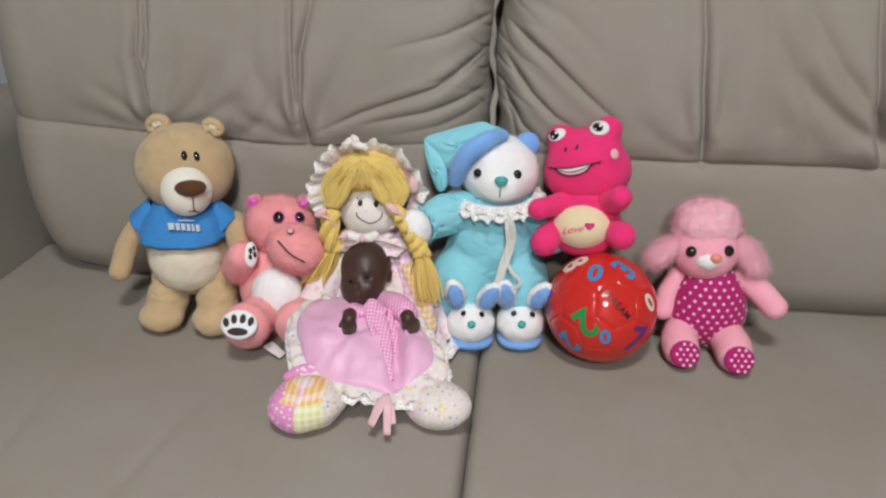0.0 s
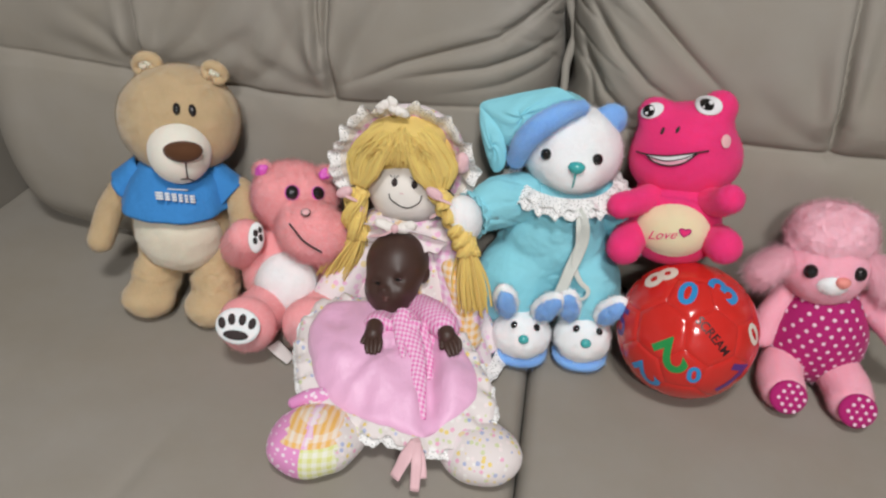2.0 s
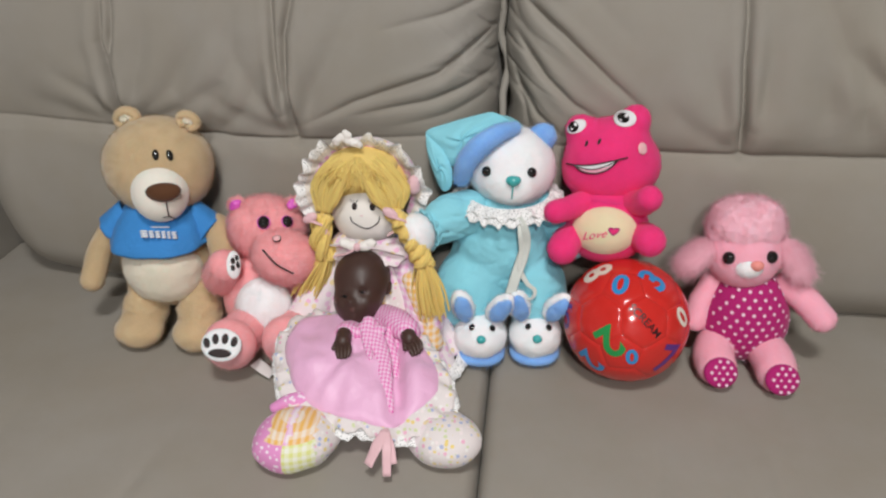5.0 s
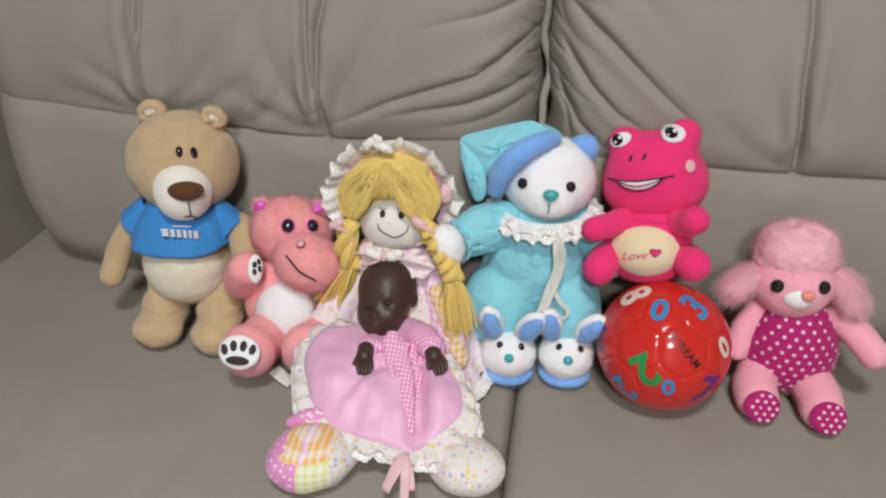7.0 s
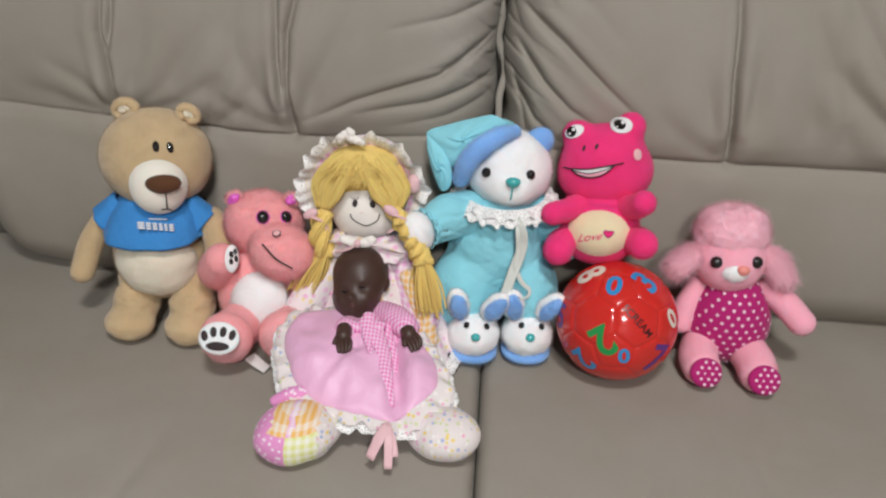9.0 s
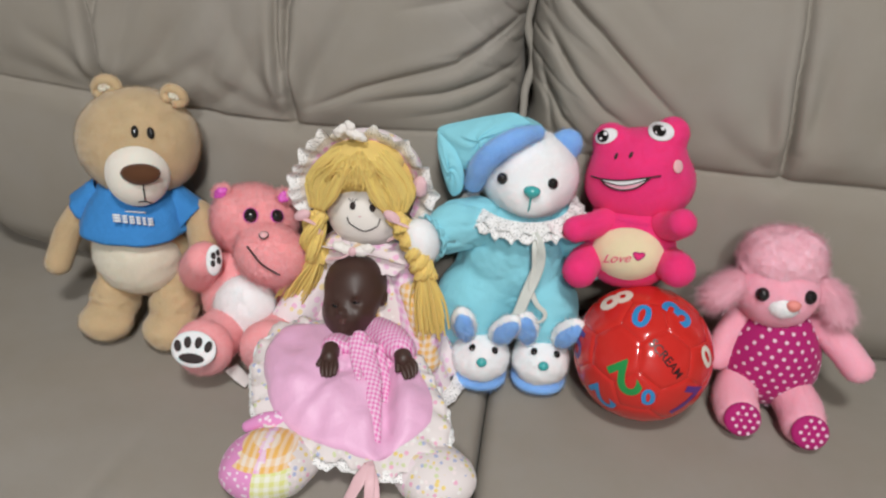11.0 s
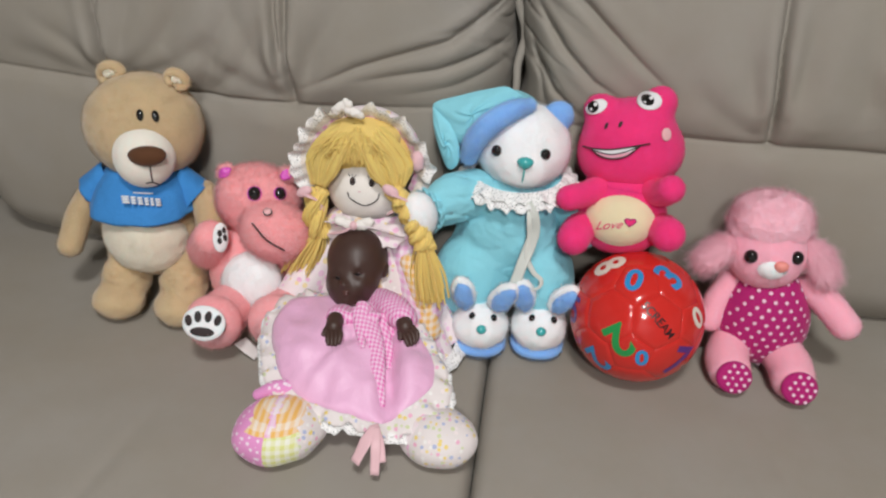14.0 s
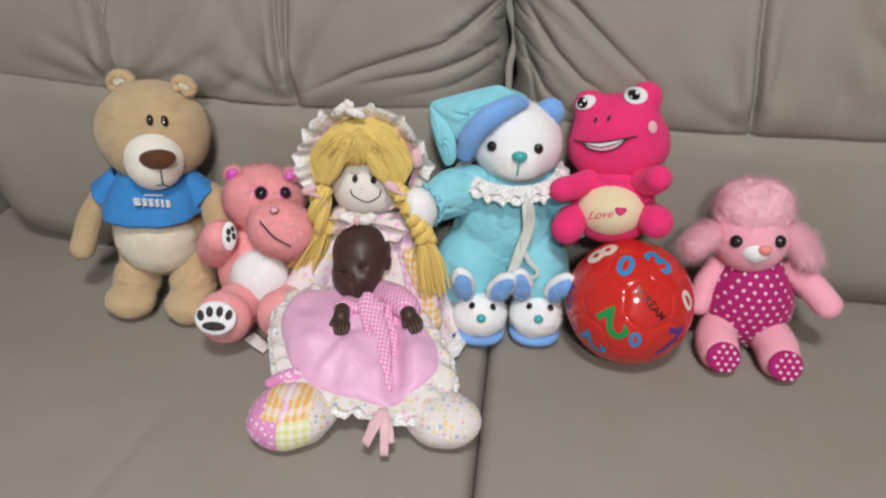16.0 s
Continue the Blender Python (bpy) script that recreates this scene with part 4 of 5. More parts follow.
    # bonnet: padded back, a ruffled sheer brim and a scalloped lace edge, a bow on top
    g.add(*Ball((-0.2165, 1.020, 0.666), (0.061, 0.028, 0.053)).shell(), 3)
    n_a = 240
    for slot, s0, s1, lift in ((13, 0.0, 0.86, 0.0), (4, 0.55, 1.0, -0.0016), (12, -0.12, 0.22, -0.0012)):
        v, f = [], []
        for off in (0.0, 0.0009):
            for i in range(6):
                w = s0 + (s1 - s0) * i / 5
                for k in range(n_a):
                    a = -0.50 + (math.pi + 1.0) * k / (n_a - 1)
                    wave = math.sin(15 * a + 0.8 * math.sin(3 * a)) + 0.5 * math.sin(27 * a + 1.0)
                    scallop = 0.0034 * abs(math.sin(14 * a)) if slot == 4 and i == 5 else 0.0
                    r = 1.0 + (0.32 + 0.035 * math.sin(6 * a + 1)) * w + 0.035 * w * wave + scallop / 0.06
                    v.append((-0.2170 + 0.0605 * r * math.cos(a), 0.990 - 0.014 * w + 0.0042 * max(0.0, w) * wave + lift + off, 0.6600 + 0.0560 * r * math.sin(a)))
        half = 6 * n_a
        for i in range(5):
            for k in range(n_a - 1):
                a = i * n_a + k
                f.append((a, a + 1, a + 1 + n_a, a + n_a))
                f.append((a + half, a + n_a + half, a + 1 + n_a + half, a + 1 + half))
        g.add(v, f, slot)
    for dx, dz, ry in ((-0.010, 0.004, -35), (0.009, 0.000, 30), (0.0, 0.006, 80)):
        g.add(*Soft((-0.226 + dx, 0.962, 0.732 + dz), [Ball((-0.226 + dx, 0.962, 0.732 + dz), (0.0105, 0.0034, 0.0055), rot=(0, ry, 0))], 0.003, 0.0022, 170).shell(20, 14), 0)
    # pink ribbons at the bows
    for x, y, z, way in ((-0.2640, 0.936, 0.641, 1), (-0.1660, 0.933, 0.653, -1)):
        g.add(*tube([(x - 0.012, y, z + 0.004), (x, y - 0.003, z), (x + 0.010, y, z - 0.008), (x + 0.012 * way, y - 0.001, z - 0.024)], [(0.0045, 0.0010), (0.0030, 0.0012), (0.0045, 0.0010)], n=10, round_ends=False), 9)
        g.add(*Ball((x - 0.008, y - 0.001, z + 0.005), (0.010, 0.0045, 0.0060), rot=(0, -30 * way, 0)).shell(18, 10), 9)
    g.add(*Soft((-0.152, 0.974, 0.676), [Ball((-0.152, 0.974, 0.676), (0.008, 0.006, 0.012))], 0.003, 0.002, 150).shell(20, 14), 9)
    # face
    for ex in (-0.2205, -0.1988):
        p, o = face.meet((ex, 0.95, 0.6565))
        g.add(*disc(p, o, 0.0034, 0.0046, 0.0005, dome=0.25), 5)
        for k in (-1, 0, 1):
            g.add(*line_on(face, [(ex + k * 0.002, 0.95, 0.6615), (ex + k * 0.0045, 0.95, 0.6650)], 0.0004, 0.0005, 2), 5)
    g.add(*line_on(face, [(-0.2265, 0.95, 0.6425), (-0.2235, 0.95, 0.6350), (-0.2080, 0.95, 0.6275), (-0.1940, 0.95, 0.6350), (-0.1905, 0.95, 0.6445)], 0.0007), 5)
    g.add(*line_on(face, [(-0.2145, 0.95, 0.6445), (-0.211, 0.95, 0.6445)], 0.0005, 0.0005, 2), 9)
    # dress: bodice, wide skirt, frilled collar with a bow, sleeves
    groups_dress = {}
    dress = hoops([(-0.205, 0.975, 0.610, 0.028, 0.024, 0.01), (-0.202, 0.972, 0.595, 0.040, 0.032, 0.02), (-0.198, 0.965, 0.565, 0.052, 0.042, 0.03), (-0.194, 0.955, 0.530, 0.066, 0.056, 0.035), (-0.190, 0.945, 0.500, 0.080, 0.070, 0.045), (-0.186, 0.938, 0.478, 0.088, 0.074, 0.05), (-0.184, 0.936, 0.464, 0.094, 0.078, 0.06)], waves=8)
    for i, face_ in enumerate(dress.f):
        row, col = divmod(i, 72)
        slot = (3, 12, 6, 10, 3, 12, 11, 10, 6, 12, 3, 10)[((col + 3 * (row // 2)) // 6 + 5 * (row // 2)) % 12]
        groups_dress.setdefault(slot, []).append(face_)
    for slot, fs in groups_dress.items():
        g.add(dress.verts(), fs, slot)
    rim = [(-0.187 + 0.092 * math.cos(a), 0.930 + 0.083 * math.sin(a), 0.4665) for a in np.linspace(0, 2 * math.pi, 160, endpoint=False)]
    out = [(math.cos(a), math.sin(a), -0.25) for a in np.linspace(0, 2 * math.pi, 160, endpoint=False)]
    g.add(*frill(rim, out, 0.014, 18, 0.0018, drop=0.002), 4)
    rim = [(-0.204 + 0.034 * math.cos(a), 0.968 + 0.030 * math.sin(a), 0.611) for a in np.linspace(0, 2 * math.pi, 120, endpoint=False)]
    out = [(math.cos(a), math.sin(a) * 1.1, -0.32) for a in np.linspace(0, 2 * math.pi, 120, endpoint=False)]
    g.add(*frill(rim, out, 0.024, 8, 0.003, drop=0.006), 3)
    for pts in ([(-0.246, 0.936, 0.610), (-0.232, 0.925, 0.6160), (-0.212, 0.919, 0.6190)], [(-0.212, 0.919, 0.6190), (-0.190, 0.920, 0.6165), (-0.160, 0.930, 0.6030)]):
        g.add(*tube(pts, [(0.0080, 0.0012), (0.0065, 0.0016), (0.0075, 0.0012)], n=14, round_ends=False, up=(0, 0.5, 1)), 3)
    for x, z, ry in ((-0.2225, 0.6225, 18), (-0.2005, 0.6225, -22)):
        g.add(*Soft((x, 0.9165, z), [Ball((x, 0.9165, z), (0.0125, 0.0040, 0.0060), rot=(-20, ry, 0))], 0.003, 0.0022, 150).shell(24, 16), 0)
    g.add(*tube([(-0.212, 0.915, 0.6200), (-0.224, 0.914, 0.6120), (-0.240, 0.920, 0.6050)], [(0.0030, 0.0009), (0.0045, 0.0009)], n=8, round_ends=False), 9)
    g.add(*Ball((-0.212, 0.914, 0.6205), (0.0045, 0.004, 0.0055)).shell(14, 8), 9)
    g.add(*tube([(-0.228, 0.962, 0.590), (-0.262, 0.950, 0.555), (-0.285, 0.925, 0.515)], [0.018, 0.022, 0.024]), 3)
    g.add(*tube([(-0.178, 0.962, 0.590), (-0.152, 0.945, 0.555), (-0.135, 0.920, 0.515)], [0.018, 0.022, 0.024]), 12)
    g.add(*tube([(-0.152, 0.936, 0.568), (-0.134, 0.915, 0.535), (-0.122, 0.900, 0.500)], [(0.013, 0.010)] * 2), 6)
    # legs and big patchwork feet
    g.add(*tube([(-0.225, 0.88, 0.485), (-0.242, 0.80, 0.476), (-0.250, 0.760, 0.476)], [0.026, 0.024, 0.026]), 3)
    g.add(*tube([(-0.155, 0.88, 0.485), (-0.118, 0.81, 0.476), (-0.100, 0.780, 0.474)], [0.026, 0.022, 0.022]), 3)
    left, right = Ball((-0.249, 0.738, 0.4805), (0.0465, 0.039, 0.0305), rot=(0, 0, 25), lump=0.07), Ball((-0.0945, 0.760, 0.4770), (0.0440, 0.035, 0.0270), rot=(0, -8, -30), lump=0.07)
    v, f = left.shell(40, 24)
    v = np.array(v)
    groups = {}
    for face_ in f:
        c = v[list(face_)].mean(0)
        if c[0] < -0.252:
            slot = 7 if c[2] < 0.500 or c[0] < -0.27 else 6
        elif c[0] > -0.222:
            slot = 10
        else:
            slot = 8 if c[2] < 0.499 else 6 if c[0] > -0.245 else 12
        groups.setdefault(slot, []).append(face_)
    for slot, fs in groups.items():
        g.add(v, fs, slot)
    v, f = right.shell(40, 24)
    for slot in (3, 10):
        g.add(v, [q for q in f if (np.mean([v[i][0] - 0.6 * v[i][1] for i in q]) < -0.560) == (slot == 3)], slot)
    g.add(*tube([(-0.279, 0.766, 0.497), (-0.264, 0.770, 0.503), (-0.250, 0.774, 0.504)], [0.0060, 0.0085, 0.0090]), 7)
    for pts, wide in (([(-0.153, 0.738, 0.500), (-0.158, 0.722, 0.493), (-0.166, 0.711, 0.476)], 0.0068), ([(-0.150, 0.738, 0.500), (-0.147, 0.720, 0.492), (-0.146, 0.708, 0.466)], 0.0050), ([(-0.152, 0.740, 0.501), (-0.143, 0.724, 0.492), (-0.139, 0.714, 0.478)], 0.0036)):
        g.add(*tube(pts, [(0.0035, 0.0009), (wide, 0.0008), (wide * 0.9, 0.0008)], n=10, round_ends=False), 9)
    part_ob = part("rag_doll", g, [SKIN_CLOTH, YARN_BASE, YARN, PATCHES, LACE, THREAD, ORANGE_CHECK, PINK_DOTS, LIME_CHECK, PINK_RIBBON, SPRIGS, PALE, PINK_SQUARES, SHEER], base=(-0.19, 0.90, SEAT))
    part_ob.location = (-0.19, 0.90, SEAT)
    tagged(part_ob, "cloth rag doll with yellow yarn braids, lace bonnet and patchwork feet", "doll", TOYS)


# ---- pink padded heart with a frilled edge, in the rag doll's lap ----
HEART_MID = np.array((-0.198, 0.815, 0.520))


def heart_rim(a):
    """Outline of the pad round its middle, in the plane of the pad: wide lobe on one side, point in front."""
    k = [(0, 0.094), (20, 0.082), (60, 0.074), (100, 0.076), (120, 0.088), (140, 0.104), (161, 0.094), (188, 0.076), (228, 0.068), (257, 0.066), (285, 0.074), (304, 0.092), (321, 0.092), (345, 0.100), (360, 0.094)]
    return np.interp(math.degrees(a) % 360, *zip(*k))


def heart_point(a, s, top=True):
    r = heart_rim(a) * s
    x, d = r * math.cos(a), r * math.sin(a)
    p = HEART_MID + np.array((x, d * 0.93, d * 0.30))
    h = math.sqrt(max(0.0, 1 - s ** 2.6))
    ripple = 0.0075 * noise.noise(Vector((x * 26 + d * 14, d * 17, 2.0))) + 0.0032 * noise.noise(Vector((x * 60, d * 40, 5.0))) + 0.004 * s * math.sin(3 * a + 5 * s) + 0.0030 * math.sin(9 * a + 1.0 + 2 * s) * s * s + 0.0018 * math.sin(23 * a) * s ** 6
    if top:
        dent = 0.027 * math.exp(-((x - 0.046 + 0.20 * d) / 0.0110) ** 2) + 0.005 * math.exp(-((x + 0.012 - 0.5 * d) / 0.009) ** 2) * (d < 0.02)
        lobe = (0.013 * math.exp(-((x + 0.045) ** 2 + d * d) / 0.0026) + 0.009 * math.exp(-((x - 0.068) ** 2 + (d + 0.02) ** 2) / 0.0010)) * h
        return p + np.array((0, -0.006 * h, 0.012 * h + lobe - dent * h + ripple * h))
    return np.array((p[0], p[1], max(SEAT + 0.004, p[2] - 0.050 * h)))


def pad_top(x, y, lift=0.0):
    """The place on top of the pad above or below (x, y)."""
    d = np.array((x - HEART_MID[0], (y - HEART_MID[1]) / 0.93))
    a = math.atan2(d[1], d[0])
    p = heart_point(a, min(0.99, np.linalg.norm(d) / heart_rim(a)))
    return np.array((x, y, p[2] + lift))


def heart_pad():
    t = Thing("heart_cushion", (-0.198, 0.815, SEAT), "pink satin heart cushion with floral lace frill in a doll's lap", "cushion", TOYS)
    n, m = 96, 22
    v, f = [], []
    for top in (True, False):
        for i in range(m + 1):
            for j in range(n):
                v.append(heart_point(2 * math.pi * j / n, max(0.001, i / m), top))
    half = (m + 1) * n
    for i in range(m):
        for j in range(n):
            a, b = i * n + j, i * n + (j + 1) % n
            f.append((a, a + n, b + n, b))
            f.append((a + half, b + half, b + n + half, a + n + half))
    t.part("pad", Geo().add(v, f), SATIN)
    angles = np.linspace(0, 2 * math.pi, 260, endpoint=False)
    rim = [heart_point(a, 0.985) for a in angles]
    flare = [1 - 0.35 * math.exp(-((math.degrees(a) - 285) / 14) ** 2) + 1.2 * math.exp(-((math.degrees(a) - 330) / 20) ** 2) + 0.35 * math.exp(-((math.degrees(a) - 215) / 45) ** 2) for a in angles]
    out = [(w * math.cos(a), w * math.sin(a) * 0.93, w * (math.sin(a) * 0.25 - 0.05)) for a, w in zip(angles, flare)]
    t.part("frill", Geo().add(*frill(rim, out, 0.0115, 23, 0.0034, drop=0.004, seed=1.0)), SPRIGS, "gathered floral cotton frill")
    rim = [heart_point(a, 1.0) + np.array((0, 0, -0.004)) for a in angles]
    t.part("lace_edge", Geo().add(*frill(rim, out, 0.0135, 27, 0.0032, drop=0.005, seed=2.0)), LACE, "white lace edge")


# ---- dark vinyl baby doll, one mesh ----
def baby_doll():
    g = Geo()
    head = Soft((-0.2095, 0.905, 0.570), [Ball((-0.2085, 0.916, 0.5785), (0.0340, 0.036, 0.0340), rot=(0, 6, 0)), Ball((-0.2110, 0.895, 0.5580), (0.0285, 0.028, 0.0270)), Ball((-0.2125, 0.878, 0.5480), (0.0120, 0.012, 0.0105))], 0.0034)
    v, f = head.shell(96, 70)
    v = np.array(v)
    eyes = ((-0.2212, 0.872, 0.5785), (-0.1980, 0.872, 0.5855))
    # cheeks, brows, nose and lips stand out; the eyes lie in hollows
    for place, size, push in (((-0.2260, 0.872, 0.566), 0.009, 0.0028), ((-0.1945, 0.872, 0.572), 0.010, 0.0030), ((-0.2212, 0.872, 0.5860), 0.006, 0.0016), ((-0.1978, 0.872, 0.5930), 0.006, 0.0016), ((-0.2122, 0.868, 0.5735), 0.0040, 0.0068), ((-0.2155, 0.868, 0.5705), 0.0026, 0.0024), ((-0.2085, 0.868, 0.5715), 0.0026, 0.0024), ((-0.2108, 0.868, 0.5640), 0.0048, 0.0026), ((-0.2115, 0.868, 0.5520), 0.007, 0.0022)):
        q, out = head.meet(place)
        d = np.linalg.norm(v - q, axis=1)
        v = v + np.exp(-(d / size) ** 2)[:, None] * out * push
    for place in eyes:
        q, out = head.meet(place)
        d = np.linalg.norm(v - q, axis=1)
        v = v - np.exp(-(d / 0.0056) ** 2)[:, None] * out * 0.0030
    g.add(v, f, 0)
    for place in eyes:
        q, out = head.meet(place)
        g.add(*disc(q - out * 0.0020, out, 0.0040, 0.0027, 0.0, dome=0.7), 3)
        g.add(*tube([q + np.array((-0.0046, -0.0006, 0.0010)), q + np.array((0, -0.0018, 0.0034)), q + np.array((0.0046, -0.0006, 0.0012))], [0.0007, 0.0009, 0.0006], n=8), 0)
        # a highlight painted on each eye as a tiny pale disc
        g.add(*disc(q - out * 0.0010 + np.array((0.0014, 0, 0.0006)), out, 0.0005, 0.0005, 0.0005, dome=0.5, n=8), 5)
    for z, wide, r in ((0.5652, 0.0040, 0.0015), (0.5622, 0.0034, 0.0017)):
        q, out = head.meet((-0.2106, 0.868, z), 0.0020)
        g.add(*Ball(q, (wide, 0.0022, r), rot=(0, -8, 0)).shell(16, 8), 4)
    g.add(*Ball((-0.1775, 0.912, 0.5690), (0.0050, 0.008, 0.0100), rot=(0, 8, 0)).shell(18, 12), 0)
    g.add(*tube([(-0.200, 0.905, 0.545), (-0.190, 0.890, 0.522)], [0.016, 0.018]), 0)
    # gingham suit with gathered sleeves and a placket
    g.add(*Soft((-0.180, 0.868, 0.5150), [Ball((-0.180, 0.868, 0.5150), (0.043, 0.030, 0.0245), rot=(-25, 0, 0))], 0.004, 0.0035, 60, 0.002).shell(), 1)
    g.add(*tube([(-0.200, 0.872, 0.518), (-0.212, 0.856, 0.538), (-0.2145, 0.845, 0.545)], [0.015, 0.015, 0.0135]), 1)
    g.add(*tube([(-0.160, 0.876, 0.526), (-0.150, 0.867, 0.538), (-0.144, 0.858, 0.544)], [0.016, 0.015, 0.0135]), 1)
    g.add(*tube([(-0.176, 0.888, 0.541), (-0.160, 0.872, 0.545), (-0.147, 0.858, 0.547)], [0.016, 0.0175, 0.0150], n=24), 1)
    for p, r, ry in (((-0.2030, 0.8440, 0.5480), (0.0120, 0.0055, 0.0075), 20), ((-0.1800, 0.8450, 0.5500), (0.0135, 0.0055, 0.0070), -18), ((-0.1930, 0.8420, 0.5480), (0.0045, 0.0050, 0.0050), 0)):
        g.add(*Soft(p, [Ball(p, r, rot=(-25, ry, 0))], 0.002, 0.0022, 130).shell(28, 18), 1)
    strip = [pad_top(-0.188, 0.850, 0.006), pad_top(-0.168, 0.820, 0.003), pad_top(-0.159, 0.790, 0.0025), pad_top(-0.150, 0.764, 0.001)]
    g.add(*tube(strip, [(0.0130, 0.006), (0.0090, 0.004), (0.0070, 0.003), (0.0035, 0.002)]), 1)
    for dx in (-0.011, 0.012):
        g.add(*tube([pad_top(-0.180 + dx * 0.8, 0.852, 0.012), pad_top(-0.174 + dx * 1.3, 0.834, 0.009), pad_top(-0.167 + dx * 1.2, 0.812, 0.004)], [(0.007, 0.003), (0.006, 0.003), (0.003, 0.002)]), 1)
    for wrist, palm, aim in (((-0.2145, 0.836, 0.549), (-0.2135, 0.826, 0.548), (0.20, -0.80, -0.20)), ((-0.147, 0.855, 0.549), (-0.141, 0.843, 0.545), (0.55, -0.68, -0.25))):
        g.add(*tube([wrist, palm], [0.0092, 0.0090]), 0)
        aim = np.array(aim) / np.linalg.norm(aim)
        side = np.cross(aim, (0, -0.7, 0.7))
        side /= np.linalg.norm(side)
        for k in range(4):
            s = np.array(palm) + side * (k - 1.5) * 0.0037 + aim * 0.005
            g.add(*tube([s, s + aim * 0.009 + side * (k - 1.5) * 0.0008, s + aim * (0.0145 - 0.0014 * abs(k - 1.3)) + np.array((0, -0.002, -0.003))], [0.0032, 0.0029, 0.0024], n=10, k=3), 0)
        g.add(*tube([np.array(palm) + side * 0.006, np.array(palm) + side * 0.0105 + aim * 0.008], [0.0040, 0.0032], n=10, k=3), 0)
    ob = part("baby_doll", g, [VINYL, PINK_CHECK, SATIN, BLACK, LIPS, DOT], base=(-0.18, 0.86, 0.54))
    ob.location = (-0.18, 0.86, 0.54)
    tagged(ob, "dark brown vinyl baby doll in pink gingham lying on a cushion", "doll", TOYS)


# ---- blue bear in nightclothes with bunny slippers ----
def blue_bear():
    t = Thing("plush_bear", (-0.04, 0.98, SEAT), "white plush bear in aqua pyjamas, nightcap and bunny slippers", "plush toy", TOYS)
    head = Ball((-0.037, 1.015, 0.688), (0.054, 0.048, 0.050), rot=(0, 8, 0))
    skin = Soft(head.c, [head, Ball((-0.034, 0.984, 0.680), (0.032, 0.028, 0.026))], 0.0035, 0.0008, 60)
    h = t.part("head", Geo().add(*skin.shell()), SNOW)
    for p in ((-0.0635, 0.975, 0.697), (-0.0125, 0.975, 0.697)):
        q, out = head.meet(p)
        t.part("eye", Geo().add(*disc(q, out, 0.0058, 0.0062, 0.0035, dome=0.6)), BLACK, "shiny black eye", h)
    t.part("nose", balls(Ball((-0.032, 0.9535, 0.694), (0.0086, 0.006, 0.0066), pear=-0.25), n=20, m=12), TEAL, "teal plastic nose", h)
    t.part("mouth", Geo().add(*tube([(-0.0325, 0.9525, 0.687), (-0.033, 0.955, 0.676), (-0.034, 0.961, 0.667)], [0.0011] * 2, n=8, round_ends=False)), TEAL, under=h)
    e = balls(Ball((-0.002, 1.022, 0.722), (0.0175, 0.011, 0.020), rot=(0, 35, 0)))
    t.part("ear", e, SKY, "blue plush ear", h)
    # nightcap: blue plush brim, aqua cone whose limp point folds down at one side
    brim = Geo().add(*tube([(-0.0340, 0.998, 0.7425), (-0.0520, 0.984, 0.7400), (-0.0730, 0.976, 0.7270), (-0.0880, 0.977, 0.7070), (-0.0955, 0.988, 0.6820)], [0.0080, 0.0115, 0.0130, 0.0130, 0.0105], n=28, k=8))
    cone = Geo().add(*Soft((-0.058, 1.022, 0.706), [Ball((-0.058, 1.024, 0.705), (0.045, 0.040, 0.042), rot=(0, -30, 0))], 0.004, 0.0020, 45, 0.0014).shell())
    cone.add(*pillow([(-0.042, 1.012, 0.7480), (-0.060, 1.014, 0.7560), (-0.080, 1.014, 0.7520), (-0.110, 1.013, 0.7430), (-0.1405, 1.010, 0.7310), (-0.1270, 1.003, 0.7120), (-0.1080, 0.996, 0.6930), (-0.0850, 0.992, 0.7000)], 0.014, fold=0.0022, puff=0.8))
    cone.add(*pillow([(-0.1405, 1.005, 0.7310), (-0.1380, 1.000, 0.7080), (-0.1290, 0.995, 0.6800), (-0.1190, 0.992, 0.6620), (-0.1085, 0.990, 0.6690), (-0.1070, 0.991, 0.6900), (-0.1180, 0.997, 0.7120)], 0.006, fold=0.0025, puff=0.8))
    cap = t.part("nightcap", cone, AQUA, "aqua cotton nightcap")
    t.part("brim", brim, SKY, "blue plush brim", cap)
    suit = Soft((-0.046, 1.000, 0.565), [Ball((-0.046, 1.005, 0.592), (0.061, 0.052, 0.074)), Ball((-0.087, 0.984, 0.528), (0.0455, 0.046, 0.0560), rot=(0, 6, 0)), Ball((0.000, 0.988, 0.528), (0.0405, 0.046, 0.0540), rot=(0, -6, 0))], 0.0055, 0.0020, 34, 0.0022, (1.0, 1.0, 1.5))
    t.part("body", Geo().add(*suit.shell(96, 72)), AQUA, "plump aqua pyjama suit")
    collar_rim = [(-0.040 + 0.051 * math.cos(a), 1.003 + 0.046 * math.sin(a), 0.658 + 0.005 * math.sin(a)) for a in np.linspace(0, 2 * math.pi, 200, endpoint=False)]
    out = [(math.cos(a), math.sin(a), -0.20) for a in np.linspace(0, 2 * math.pi, 200, endpoint=False)]
    t.part("collar", Geo().add(*frill(collar_rim, out, 0.019, 27, 0.0030, drop=0.005)).add(*frill(np.array(collar_rim) + (0, 0, 0.004), out, 0.014, 17, 0.0026, drop=0.004, seed=1)), LACE, "white lace ruff collar")
